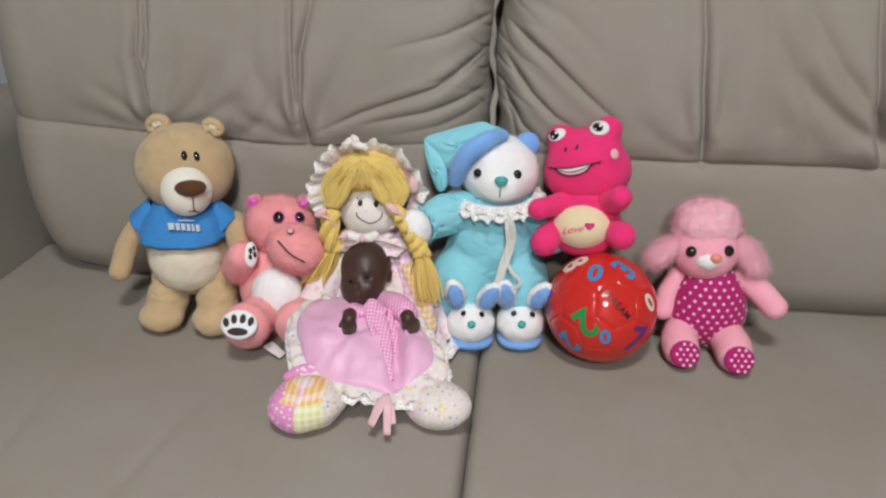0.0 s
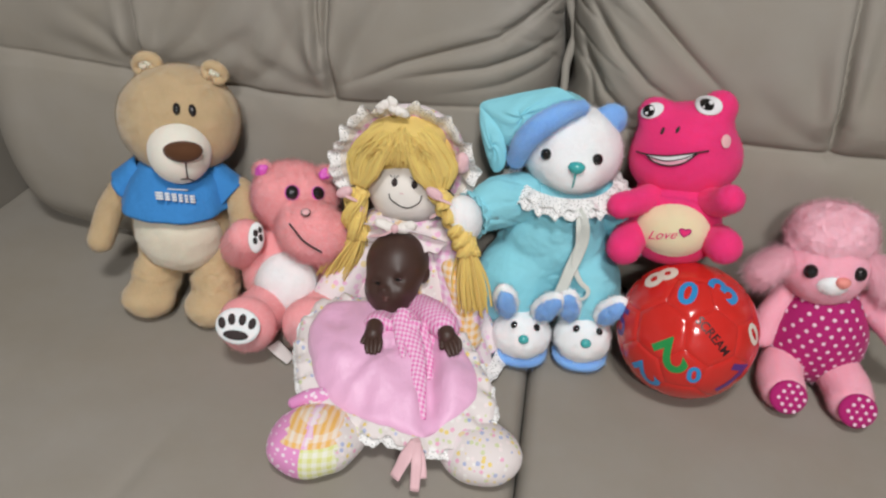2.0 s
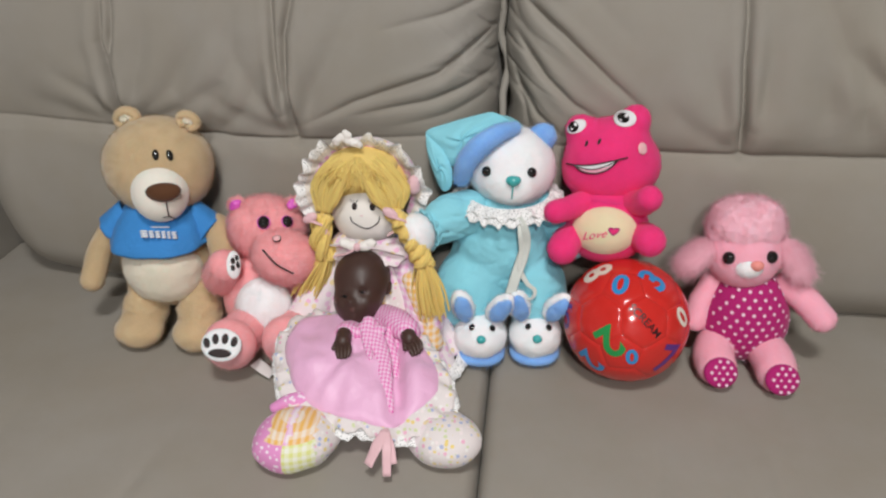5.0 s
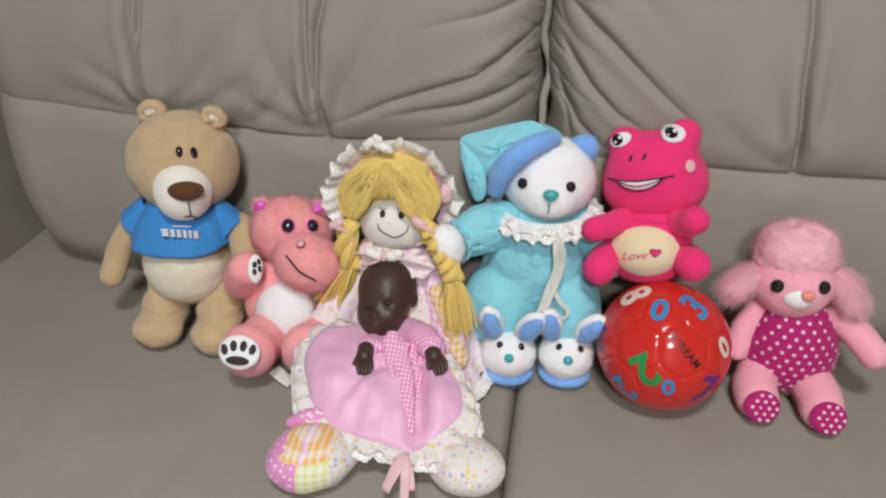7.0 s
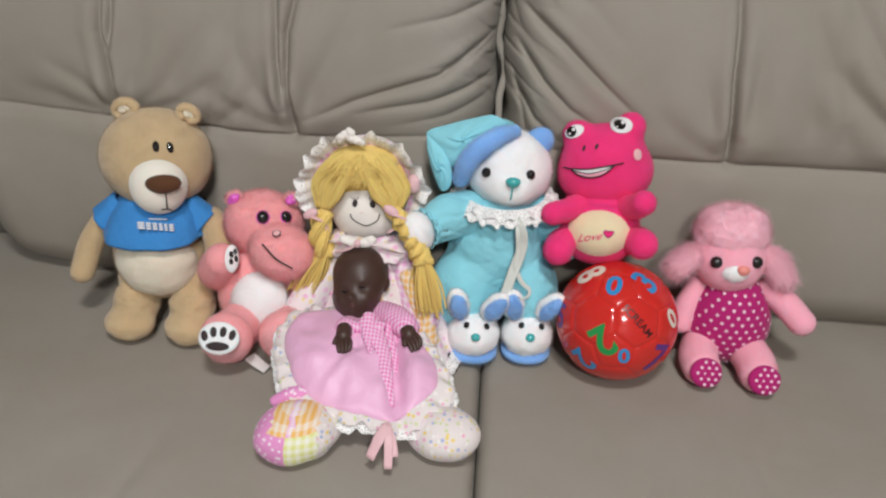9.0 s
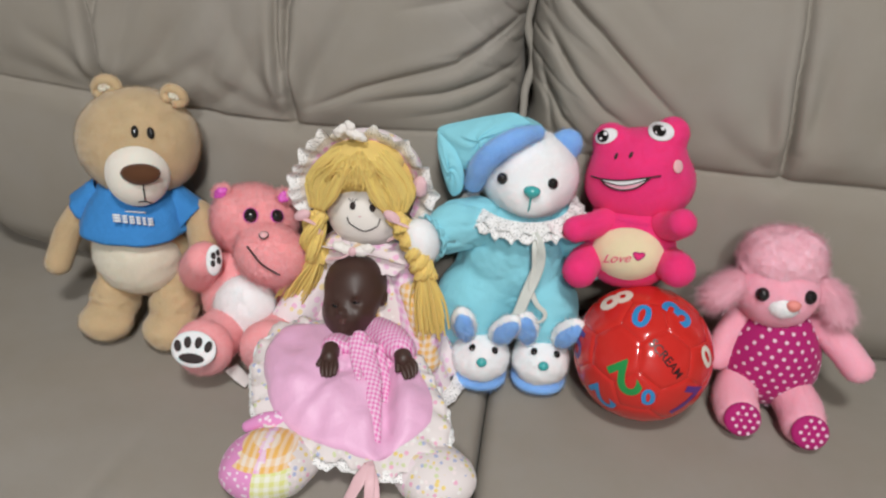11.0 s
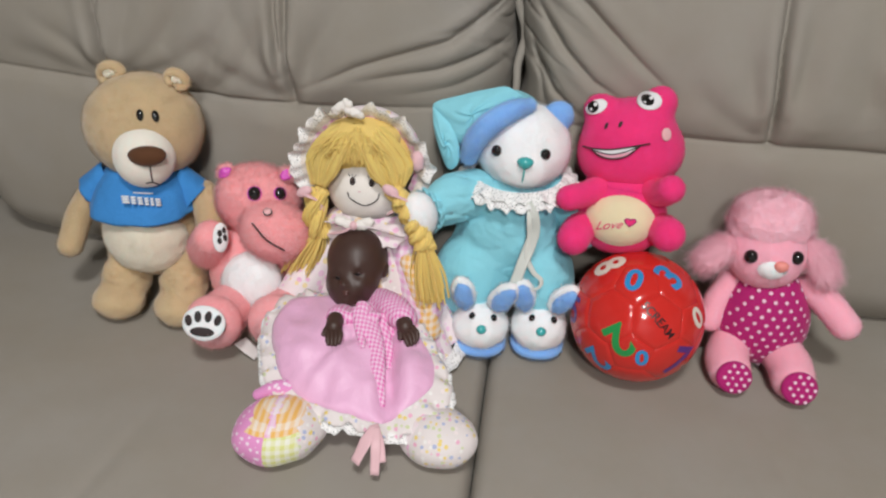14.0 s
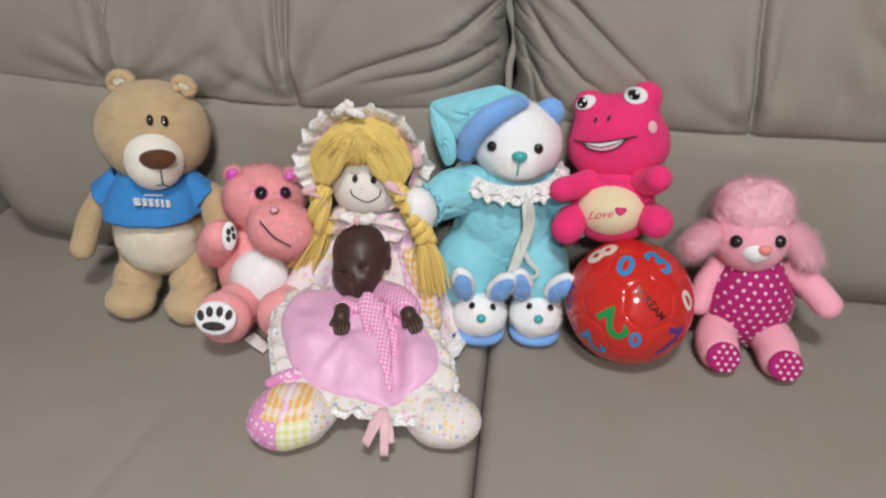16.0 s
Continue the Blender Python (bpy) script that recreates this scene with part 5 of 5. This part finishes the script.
    arm = Geo().add(*Soft((-0.104, 0.976, 0.633), [Ball((-0.086, 0.990, 0.634), (0.030, 0.028, 0.030)), Ball((-0.108, 0.974, 0.635), (0.028, 0.027, 0.0295)), Ball((-0.124, 0.960, 0.631), (0.019, 0.018, 0.026))], 0.004, 0.0018, 60, 0.0022, (0.5, 1, 1.2)).shell())
    hem = hoops([(0, 0, -0.006, 0.0225, 0.0225, 0.02), (0, 0, 0.002, 0.0190, 0.0190, 0.05), (0, 0, 0.010, 0.0235, 0.0235, 0.09), (0, 0, 0.013, 0.0245, 0.0245, 0.10)], n=60, waves=11, thick=0.0015)
    m = np.array(Vector((-0.70, -0.68, -0.08)).to_track_quat("Z", "Y").to_matrix())
    arm.add(hem.verts() @ m.T + np.array((-0.1260, 0.9580, 0.6300)), hem.f)
    t.part("sleeve", arm, AQUA, "puffed aqua sleeve")
    paw = balls(Ball((-0.143, 0.940, 0.628), (0.0205, 0.021, 0.026), rot=(0, -15, 0)))
    t.part("paw", paw, SNOW, "white plush paw")
    t.part("sleeve", Geo().add(*tube([(0.010, 1.01, 0.630), (0.030, 1.005, 0.615), (0.040, 0.99, 0.600)], [0.026, 0.025, 0.022], n=24)), AQUA)
    rib = [(-0.024, 0.946, 0.652), (-0.0165, 0.938, 0.640), (-0.0150, 0.940, 0.620), (-0.0190, 0.940, 0.600), (-0.0250, 0.936, 0.580), (-0.0290, 0.934, 0.564), (-0.0330, 0.932, 0.550)]
    loop = [(-0.024, 0.946, 0.652), (-0.0220, 0.938, 0.634), (-0.0200, 0.940, 0.612), (-0.0210, 0.937, 0.590), (-0.0120, 0.936, 0.570), (-0.0020, 0.936, 0.560), (-0.0050, 0.934, 0.550), (-0.0220, 0.932, 0.547)]
    t.part("ribbon", Geo().add(*tube(rib, [(0.0045, 0.0005), (0.0068, 0.0005), (0.0060, 0.0005)], n=10, round_ends=False, up=(0.35, 1, 0.1))).add(*tube(loop, [(0.0026, 0.0005), (0.0030, 0.0005), (0.0018, 0.0005)], n=10, round_ends=False, up=(-0.3, 1, 0))), CREAM_RIBBON, "cream satin ribbon")
    for k, (x, y) in enumerate(((-0.068, 0.945), (0.001, 0.953))):
        slip = t.part("slipper", balls(Ball((x, y, 0.4610), (0.0320, 0.0315, 0.0105), power=0.9)), SKY, "white bunny slipper with blue sole and ears")
        top = Geo().add(*Soft((x, y, 0.486), [Ball((x, y, 0.486), (0.0335, 0.034, 0.0295))], 0.003, 0.0016, 75).shell(48, 34))
        t.part("upper", top, SNOW, "white plush bunny face", slip)
        egg = Ball((x, y, 0.486), (0.0340, 0.034, 0.0300))
        for dx in (-0.0115, 0.0125):
            q, out = egg.meet((x + dx + 0.003, y - 0.02, 0.5085))
            t.part("eye", Geo().add(*disc(q, out, 0.0036, 0.0042, 0.003, dome=0.6)), BLACK, under=slip)
        q, out = egg.meet((x + 0.003, y - 0.025, 0.4950))
        t.part("nose", Geo().add(*disc(q, out, 0.0058, 0.0052, 0.003, dome=0.7)), TEAL, under=slip)
        for sx, lean in ((-0.017, -10), (0.019, 32)):
            c = np.array((x + sx + (0.006 if lean > 0 else -0.004), y - 0.014, 0.5360))
            ear = Geo().add(*Soft(c, [Ball(c, (0.0142, 0.0090, 0.0260), rot=(14, lean, 0))], 0.002, 0.0012, 90).shell(36, 24))
            t.part("ear", ear, SNOW, under=slip)
            inner = Geo().add(*Soft(c + (0.001, -0.0055, -0.001), [Ball(c + (0.001, -0.0055, -0.001), (0.0110, 0.0072, 0.0220), rot=(14, lean, 0))], 0.002, 0.0016, 110, 0.0014).shell(36, 24))
            t.part("inner_ear", inner, SKY, "blue plush ear lining", slip)


# ---- red ball with numbers ----
BALL_C, BALL_R = np.array((0.1095, 0.937, 0.5245)), 0.0748
BACKWARD = (VIEWPOINT - BALL_C) / np.linalg.norm(VIEWPOINT - BALL_C)
SIDEWAYS = np.cross((0, 0, 1.0), BACKWARD)
SIDEWAYS /= np.linalg.norm(SIDEWAYS)
UPWARD = np.cross(BACKWARD, SIDEWAYS)


def facing(x, y):
    return SIDEWAYS * x + UPWARD * y + BACKWARD * math.sqrt(max(0.0, 1 - x * x - y * y))


def number_ball():
    t = Thing("ball", (BALL_C[0], BALL_C[1], SEAT), "glossy red toy football printed with coloured numbers", "ball", TOYS)
    phi = (1 + math.sqrt(5)) / 2
    ico = [np.array(p) / math.sqrt(1 + phi * phi) for a in (-1, 1) for b in (-phi, phi) for p in ((0, a, b), (a, b, 0), (b, 0, a))]
    close = lambda p, q: abs(p @ q - 1 / math.sqrt(5)) < 1e-3
    tris = [(i, j, k) for i in range(12) for j in range(i + 1, 12) for k in range(j + 1, 12) if close(ico[i], ico[j]) and close(ico[j], ico[k]) and close(ico[i], ico[k])]
    # turn two neighbouring six-sided panels to where the camera sees them
    hexes = [(ico[i] + ico[j] + ico[k]) / np.linalg.norm(ico[i] + ico[j] + ico[k]) for i, j, k in tris]
    one = hexes[0]
    two = max((h for h in hexes[1:]), key=lambda h: h @ one)
    basis = lambda a, b: np.stack([a, np.cross(a, b) / np.linalg.norm(np.cross(a, b)), np.cross(a, np.cross(a, b) / np.linalg.norm(np.cross(a, b)))], 1)
    spin = basis(facing(0.325, 0.0), facing(-0.39, -0.06)) @ basis(one, two).T
    panels = [[(2 * ico[i] + ico[j]) / 3 for j in range(12) if close(ico[i], ico[j])] for i in range(12)]
    for i, j, k in tris:
        panels.append([(2 * ico[a] + ico[b]) / 3 for a in (i, j, k) for b in (i, j, k) if a != b])
    for pts in panels:
        mid = sum(pts) / len(pts)
        mid /= np.linalg.norm(mid)
        e1 = np.cross(mid, (0.31, 0.52, 0.79))
        e1 /= np.linalg.norm(e1)
        e2 = np.cross(mid, e1)
        pts.sort(key=lambda p: math.atan2(p @ e2, p @ e1))
        flat = mid * (pts[0] @ mid)
        v, f, n = [], [], 9
        levels = [0.0, 0.3, 0.55, 0.75, 0.88, 0.95, 1.0]
        for s in levels:
            for q in range(len(pts)):
                for w in range(6):
                    p = flat + (pts[q] + (pts[(q + 1) % len(pts)] - pts[q]) * w / 6 - flat) * s
                    p = p / np.linalg.norm(p)
                    drop = 0.0014 * max(0.0, (s - 0.80) / 0.2) ** 2.2
                    v.append(spin @ p * (BALL_R - drop))
        k = len(pts) * 6
        for a in range(len(levels) - 1):
            for b in range(k):
                f.append((a * k + b, a * k + (b + 1) % k, (a + 1) * k + (b + 1) % k, (a + 1) * k + b))
        t.part("panel", Geo().add(np.array(v) + BALL_C, f), RED)
    t.part("core", balls(Ball(BALL_C, (BALL_R - 0.0024,) * 3), n=40, m=24), SEAM, "dark red stitching between the panels")
    marks = [("8", (-0.54, 0.66), 0.050, 8, INK_WHITE, 0.0016), ("0", (-0.13, 0.51), 0.037, 8, INK_BLUE, 0.0012), ("3", (0.36, 0.66), 0.046, 10, INK_BLUE, 0.0014),
             ("0", (0.85, 0.15), 0.034, 16, INK_WHITE, 0.0012), ("SCREAM", (0.31, 0.02), 0.0132, -50, INK_BLACK, 0.0002), ("2", (-0.19, -0.36), 0.052, -138, INK_GREEN, 0.0016),
             ("0", (0.18, -0.56), 0.027, 6, INK_BLUE, 0.0010), ("7", (0.68, -0.53), 0.054, -22, INK_PURPLE, 0.0014), ("2", (-0.45, -0.71), 0.046, -130, INK_BLUE, 0.0012), ("5", (-0.90, -0.10), 0.044, 15, INK_PURPLE, 0.0008)]
    for text, (x, y), size, roll, ink, bold in marks:
        v, f = lettering(text, size, bold)
        out = facing(x, y)
        side = np.cross((0, 0, 1.0), out)
        side /= np.linalg.norm(side)
        up = np.cross(out, side)
        c, s = math.cos(radians(roll)), math.sin(radians(roll))
        side, up = side * c + up * s, up * c - side * s
        w = np.array([out * BALL_R + side * a[0] + up * a[1] for a in v])
        w = w / np.linalg.norm(w, axis=1)[:, None] * (BALL_R + 0.0004)
        t.part("number" if len(text) == 1 else "word", Geo().add(w + BALL_C, f), ink)


# ---- hot pink frog sitting on the ball ----
def frog():
    t = Thing("plush_frog", (0.08, 0.975, 0.596), "hot pink plush frog with cream belly sitting on a ball", "plush toy", TOYS)
    head = Ball((0.086, 1.030, 0.696), (0.0625, 0.050, 0.053), rot=(0, -8, 0), pear=0.02)
    head = Soft((0.083, 1.020, 0.698), [Ball((0.0835, 1.022, 0.689), (0.0590, 0.049, 0.0460), rot=(0, -8, 0)), Ball((0.0775, 1.020, 0.716), (0.0470, 0.042, 0.0320), rot=(0, -12, 0)), Ball((0.0435, 1.022, 0.7360), (0.0170, 0.017, 0.0160)), Ball((0.1070, 1.020, 0.7500), (0.0170, 0.018, 0.0165))], 0.0055)
    h = t.part("head", Geo().add(*head.shell(80, 56)), HOT)
    for p, wide, high, spin, q, glints in (((0.0382, 1.0, 0.7452), 0.0115, 0.0074, 28, (0.0352, 1.0, 0.7448), ((0.0372, 1.0, 0.7474), (0.0338, 1.0, 0.7424))),
                                           ((0.0904, 0.99, 0.7590), 0.0135, 0.0100, 6, (0.0893, 0.99, 0.7596), ((0.0928, 0.99, 0.7622), (0.0868, 0.99, 0.7566)))):
        white = t.part("eye", Geo().add(*decal(head, p, wide * 0.94, high * 0.94, spin, 0.0020)), SNOW_FELT, "white embroidered eye with black pupil", h)
        t.part("pupil", Geo().add(*decal(head, q, 0.0052 if wide < 0.012 else 0.0066, 0.0056, 0, 0.0026)), BLACK, under=white)
        for k, g_ in enumerate(glints):
            t.part("glint", Geo().add(*decal(head, g_, 0.0018 - 0.0006 * k, 0.0018 - 0.0006 * k, 0, 0.0031, 12, 2)), SNOW_FELT, under=white)
    for p, tilt in (((0.0496, 0.98, 0.7322), 6), ((0.0636, 0.98, 0.7351), -6)):
        q, out = head.meet(p)
        t.part("nostril", Geo().add(*disc(q, out, 0.0018, 0.0038, 0.0016, spin=tilt, dome=0.2)), THREAD, under=h)
    q, out = head.meet((0.1105, 0.975, 0.730))
    t.part("cheek", Geo().add(*disc(q, out, 0.0066, 0.0070, 0.0016, dome=0.12)), BLUSH, "pale pink cheek spot", h)
    upper = [(0.0294, 0.98, 0.7074), (0.0390, 0.98, 0.7062), (0.058, 0.98, 0.7072), (0.077, 0.98, 0.7118), (0.0962, 0.98, 0.7170)]
    lower = [(0.038, 0.98, 0.7062), (0.047, 0.98, 0.6990), (0.0617, 0.98, 0.6967), (0.076, 0.98, 0.7020), (0.0869, 0.98, 0.7143)]
    up_pts, low_pts = [head.meet(p, 0.0020)[0] for p in spline(upper[1:-1] + [(0.0869, 0.98, 0.7146)], 6)], [head.meet(p, 0.0020)[0] for p in spline(lower, 6)]
    k = min(len(up_pts), len(low_pts))
    a = [up_pts[round(i * (len(up_pts) - 1) / (k - 1))] for i in range(k)]
    b = [low_pts[round(i * (len(low_pts) - 1) / (k - 1))] for i in range(k)]
    mids = [head.meet((p + q) / 2, 0.0024)[0] for p, q in zip(a, b)]
    v = a + mids + b
    f1 = [(i, i + 1, k + i + 1, k + i) for i in range(k - 1)]
    f2 = [(k + i, k + i + 1, 2 * k + i + 1, 2 * k + i) for i in range(k - 1)]
    mouth = t.part("mouth", Geo().add(v, f1, 0).add(v, f2, 1), [SNOW_FELT, ROSE], "white and pink embroidered smile", h)
    t.part("lip_line", Geo().add(*line_on(head, upper, 0.0009, 0.0022)).add(*line_on(head, lower, 0.0009, 0.0022)).add(*line_on(head, [(0.040, 0.98, 0.7045), (0.058, 0.98, 0.7018), (0.073, 0.98, 0.7062), (0.0869, 0.98, 0.7140)], 0.0006, 0.0028)), THREAD, under=mouth)
    body = Ball((0.081, 0.992, 0.624), (0.0500, 0.041, 0.045), rot=(-14, 0, 0), power=0.92)
    t.part("body", balls(body, Ball((0.084, 1.006, 0.652), (0.047, 0.038, 0.028)), n=36, m=24), HOT)
    patch = Ball((0.0785, 0.978, 0.6270), (0.0410, 0.0380, 0.033), rot=(-20, 0, 0))
    belly = t.part("belly", balls(patch, n=36, m=24), BELLY, "cream belly embroidered with a word and heart")
    v, f = lettering("Love", 0.0175, 0.0)
    pts = []
    for x, y, z in v:
        pts.append(patch.meet(np.array((0.0640 + x * 0.80 + y * 0.25, 0.935, 0.6385 + y * 0.85 + x * 0.15)), 0.0005)[0])
    t.part("word", Geo().add(pts, f), HOT, "pink embroidered word", belly)
    heart = [patch.meet((0.0840 + 0.0052 * math.sin(a) ** 3 * 1.1, 0.935, 0.6445 + 0.00033 * (13 * math.cos(a) - 5 * math.cos(2 * a) - 2 * math.cos(3 * a))), 0.0008)[0] for a in np.linspace(0, 2 * math.pi, 36, endpoint=False)]
    t.part("heart", Geo().add([*heart, sum(heart) / 36], [(i, (i + 1) % 36, 36) for i in range(36)]), HOT, under=belly)
    t.part("heart_outline", Geo().add(*tube([*heart, heart[0]], [0.0007] * 2, n=6, k=1, round_ends=False)), BERRY, under=belly)
    t.part("arm", Geo().add(*tube([(0.050, 0.985, 0.656), (0.034, 0.968, 0.656), (0.0185, 0.955, 0.657)], [0.0145, 0.0140, 0.0138])), HOT)
    t.part("arm", Geo().add(*tube([(0.108, 0.985, 0.660), (0.117, 0.965, 0.668), (0.122, 0.950, 0.680)], [0.0155, 0.0150, 0.0148])), HOT)
    t.part("leg", Geo().add(*tube([(0.044, 0.978, 0.616), (0.034, 0.962, 0.615), (0.0285, 0.948, 0.612)], [0.017, 0.0185, 0.0185])), HOT)
    t.part("leg", Geo().add(*tube([(0.116, 0.978, 0.620), (0.124, 0.962, 0.624), (0.1280, 0.948, 0.627)], [0.017, 0.0185, 0.0185])), HOT)


# ---- pink poodle in a dotted suit ----
def poodle():
    t = Thing("plush_poodle", (0.258, 0.96, SEAT), "pink plush poodle in a berry polka-dot suit sitting on the sofa", "plush toy", TOYS)
    head = Ball((0.247, 0.990, 0.594), (0.0440, 0.043, 0.042))
    h = t.part("head", balls(head), ROSE)
    hair = Geo().add(*Soft((0.2465, 1.000, 0.6255), [Ball((0.2465, 1.000, 0.6255), (0.0450, 0.040, 0.0345)), Ball((0.228, 0.995, 0.640), (0.020, 0.024, 0.018)), Ball((0.262, 0.998, 0.642), (0.020, 0.024, 0.018))], 0.003, 0.0035, 60).shell())
    t.part("topknot", hair, PALE_ROSE, "fluffy pink topknot", h)
    t.part("fur", fur(hair.verts(), hair.f, 5200, 0.0095, 0.00018, 0.0, 31, lift=0.35, ruffle=0.16, comb=(0, 0, 0), keep=lambda p: ~((p[:, 1] < 0.985) & (p[:, 2] < 0.620))), ROSE_FUR, under=h)
    t.part("fur", fur(hair.verts(), hair.f, 2200, 0.0115, 0.00015, 0.0, 42, comb=(0, 0, 0), lift=0.40, keep=lambda p: ~((p[:, 1] < 0.985) & (p[:, 2] < 0.622))), ROSE_FUR, "stray hairs of the topknot", h)
    for pts, seed, comb in (([(0.212, 0.990, 0.600), (0.196, 0.980, 0.599), (0.183, 0.972, 0.590)], 32, (-0.55, -0.1, -0.75)), ([(0.288, 0.992, 0.606), (0.302, 0.982, 0.598), (0.310, 0.972, 0.584)], 33, (0.35, -0.1, -0.75))):
        ear = Geo().add(*tube(pts, [(0.011, 0.010), (0.017, 0.012), (0.015, 0.010)]))
        t.part("ear", ear, PALE_ROSE, "long-haired pink ear", h)
        t.part("fur", fur(ear.verts(), ear.f, 2400, 0.0130, 0.00019, 0.6, seed, lift=0.25, ruffle=0.16, comb=comb), ROSE_FUR, under=h)
        t.part("fur", fur(ear.verts(), ear.f, 1600, 0.0180, 0.00018, 0.6, seed + 20, lift=0.25, comb=comb), ROSE_FUR, "long loose ear hair", h)
    muz = Ball((0.2455, 0.956, 0.5940), (0.0175, 0.013, 0.0135))
    t.part("muzzle", balls(muz, n=24, m=16), SNOW, "white muzzle", h)
    t.part("nose", balls(Ball(muz.meet((0.2445, 0.925, 0.612), 0.001)[0], (0.0075, 0.005, 0.0066), pear=-0.2), n=18, m=12), PEACH, "peach nose", h)
    for p in ((0.2215, 0.955, 0.6055), (0.2685, 0.953, 0.610)):
        q, out = head.meet(p)
        t.part("eye", Geo().add(*disc(q, out, 0.0072, 0.0075, 0.0015, dome=0.65)), BLACK, "shiny dark eye", h)
    body = Ball((0.259, 0.985, 0.515), (0.055, 0.047, 0.064), pear=0.16)
    t.part("body", balls(body, n=36, m=24), BERRY, "berry cotton suit with white dots")
    dots = Geo()
    for i in range(-6, 7):
        for j in range(-7, 8):
            x, z = 0.259 + (i + 0.5 * (j % 2)) * 0.0122, 0.518 + j * 0.0086
            u = (x - 0.259) / 0.060
            w = (z - 0.515) / 0.066
            if u * u + w * w < 0.97:
                # the suit widens downwards, so the dots ride on the pear-shaped skin
                wide = 0.055 * (1 - 0.16 * w)
                y = 1 - (x - 0.259) ** 2 / wide ** 2 - w * w * 0.94
                if y > 0.0:
                    p = np.array((x, 0.985 - 0.047 * (1 - 0.16 * w) * math.sqrt(y), z))
                    out = np.array(((x - 0.259) / wide ** 2, (p[1] - 0.985) / 0.047 ** 2, (z - 0.515) / 0.064 ** 2))
                    dots.add(*disc(p, out / np.linalg.norm(out), 0.0023, 0.0023, 0.0004, dome=0.10, n=12))
    t.part("polka_dots", dots, DOT, "small pale pink dots")
    t.part("arm", Geo().add(*tube([(0.216, 0.990, 0.552), (0.205, 0.980, 0.530), (0.199, 0.970, 0.508)], [0.014, 0.015, 0.014])), ROSE)
    t.part("arm", Geo().add(*tube([(0.303, 0.985, 0.556), (0.322, 0.968, 0.546), (0.339, 0.950, 0.532)], [0.0155, 0.0170, 0.0165])), ROSE)
    for x, y, lean in ((0.220, 0.922, -6), (0.2885, 0.915, 4)):
        leg = t.part("leg", Geo().add(*tube([(x + (0.259 - x) * 0.3, 0.975, 0.482), (x, y + 0.020, 0.478), (x, y, 0.475)], [0.024, 0.0245, 0.0235])), ROSE)
        out = np.array((0.0, -0.90, 0.42))
        out /= np.linalg.norm(out)
        p = np.array((x + 0.001, y - 0.0205, 0.4795))
        pad = t.part("foot_pad", Geo().add(*disc(p, out, 0.0195, 0.0185, 0.0012, dome=0.2)), BERRY, "berry dotted foot pad", leg)
        spots = Geo()
        up = np.array((0, 0.42, 0.90))
        for i in range(-2, 3):
            for j in range(-2, 3):
                a, b = (i + 0.5 * (j % 2) - 0.25) * 0.0088, j * 0.0070
                if a * a + b * b < 0.00026:
                    spots.add(*disc(p + np.array((a, 0, 0)) + up * b, out, 0.0020, 0.0020, 0.0046, dome=0.15, n=12))
        t.part("polka_dots", spots, DOT, under=pad)


tan_bear()
hippo()
rag_doll()
heart_pad()
baby_doll()
blue_bear()
number_ball()
frog()
poodle()


# ---- housings for the assumed lamps, both out of view ----
def assumed_ceiling_lamp(x, y, r):
    t = Thing("assumed_ceiling_lamp", (x, y, 2.6), "round white ceiling lamp, out of view, place assumed", "lamp")
    t.part("housing", Geo().add(*tube([(x, y, 2.53), (x, y, 2.6)], [r, r * 0.9], n=40, round_ends=False)), CEILING_PAINT)


assumed_ceiling_lamp(0.05, -0.35, 0.18)
# housing made up for the added fill light
assumed_ceiling_lamp(0.30, -1.80, 0.21)
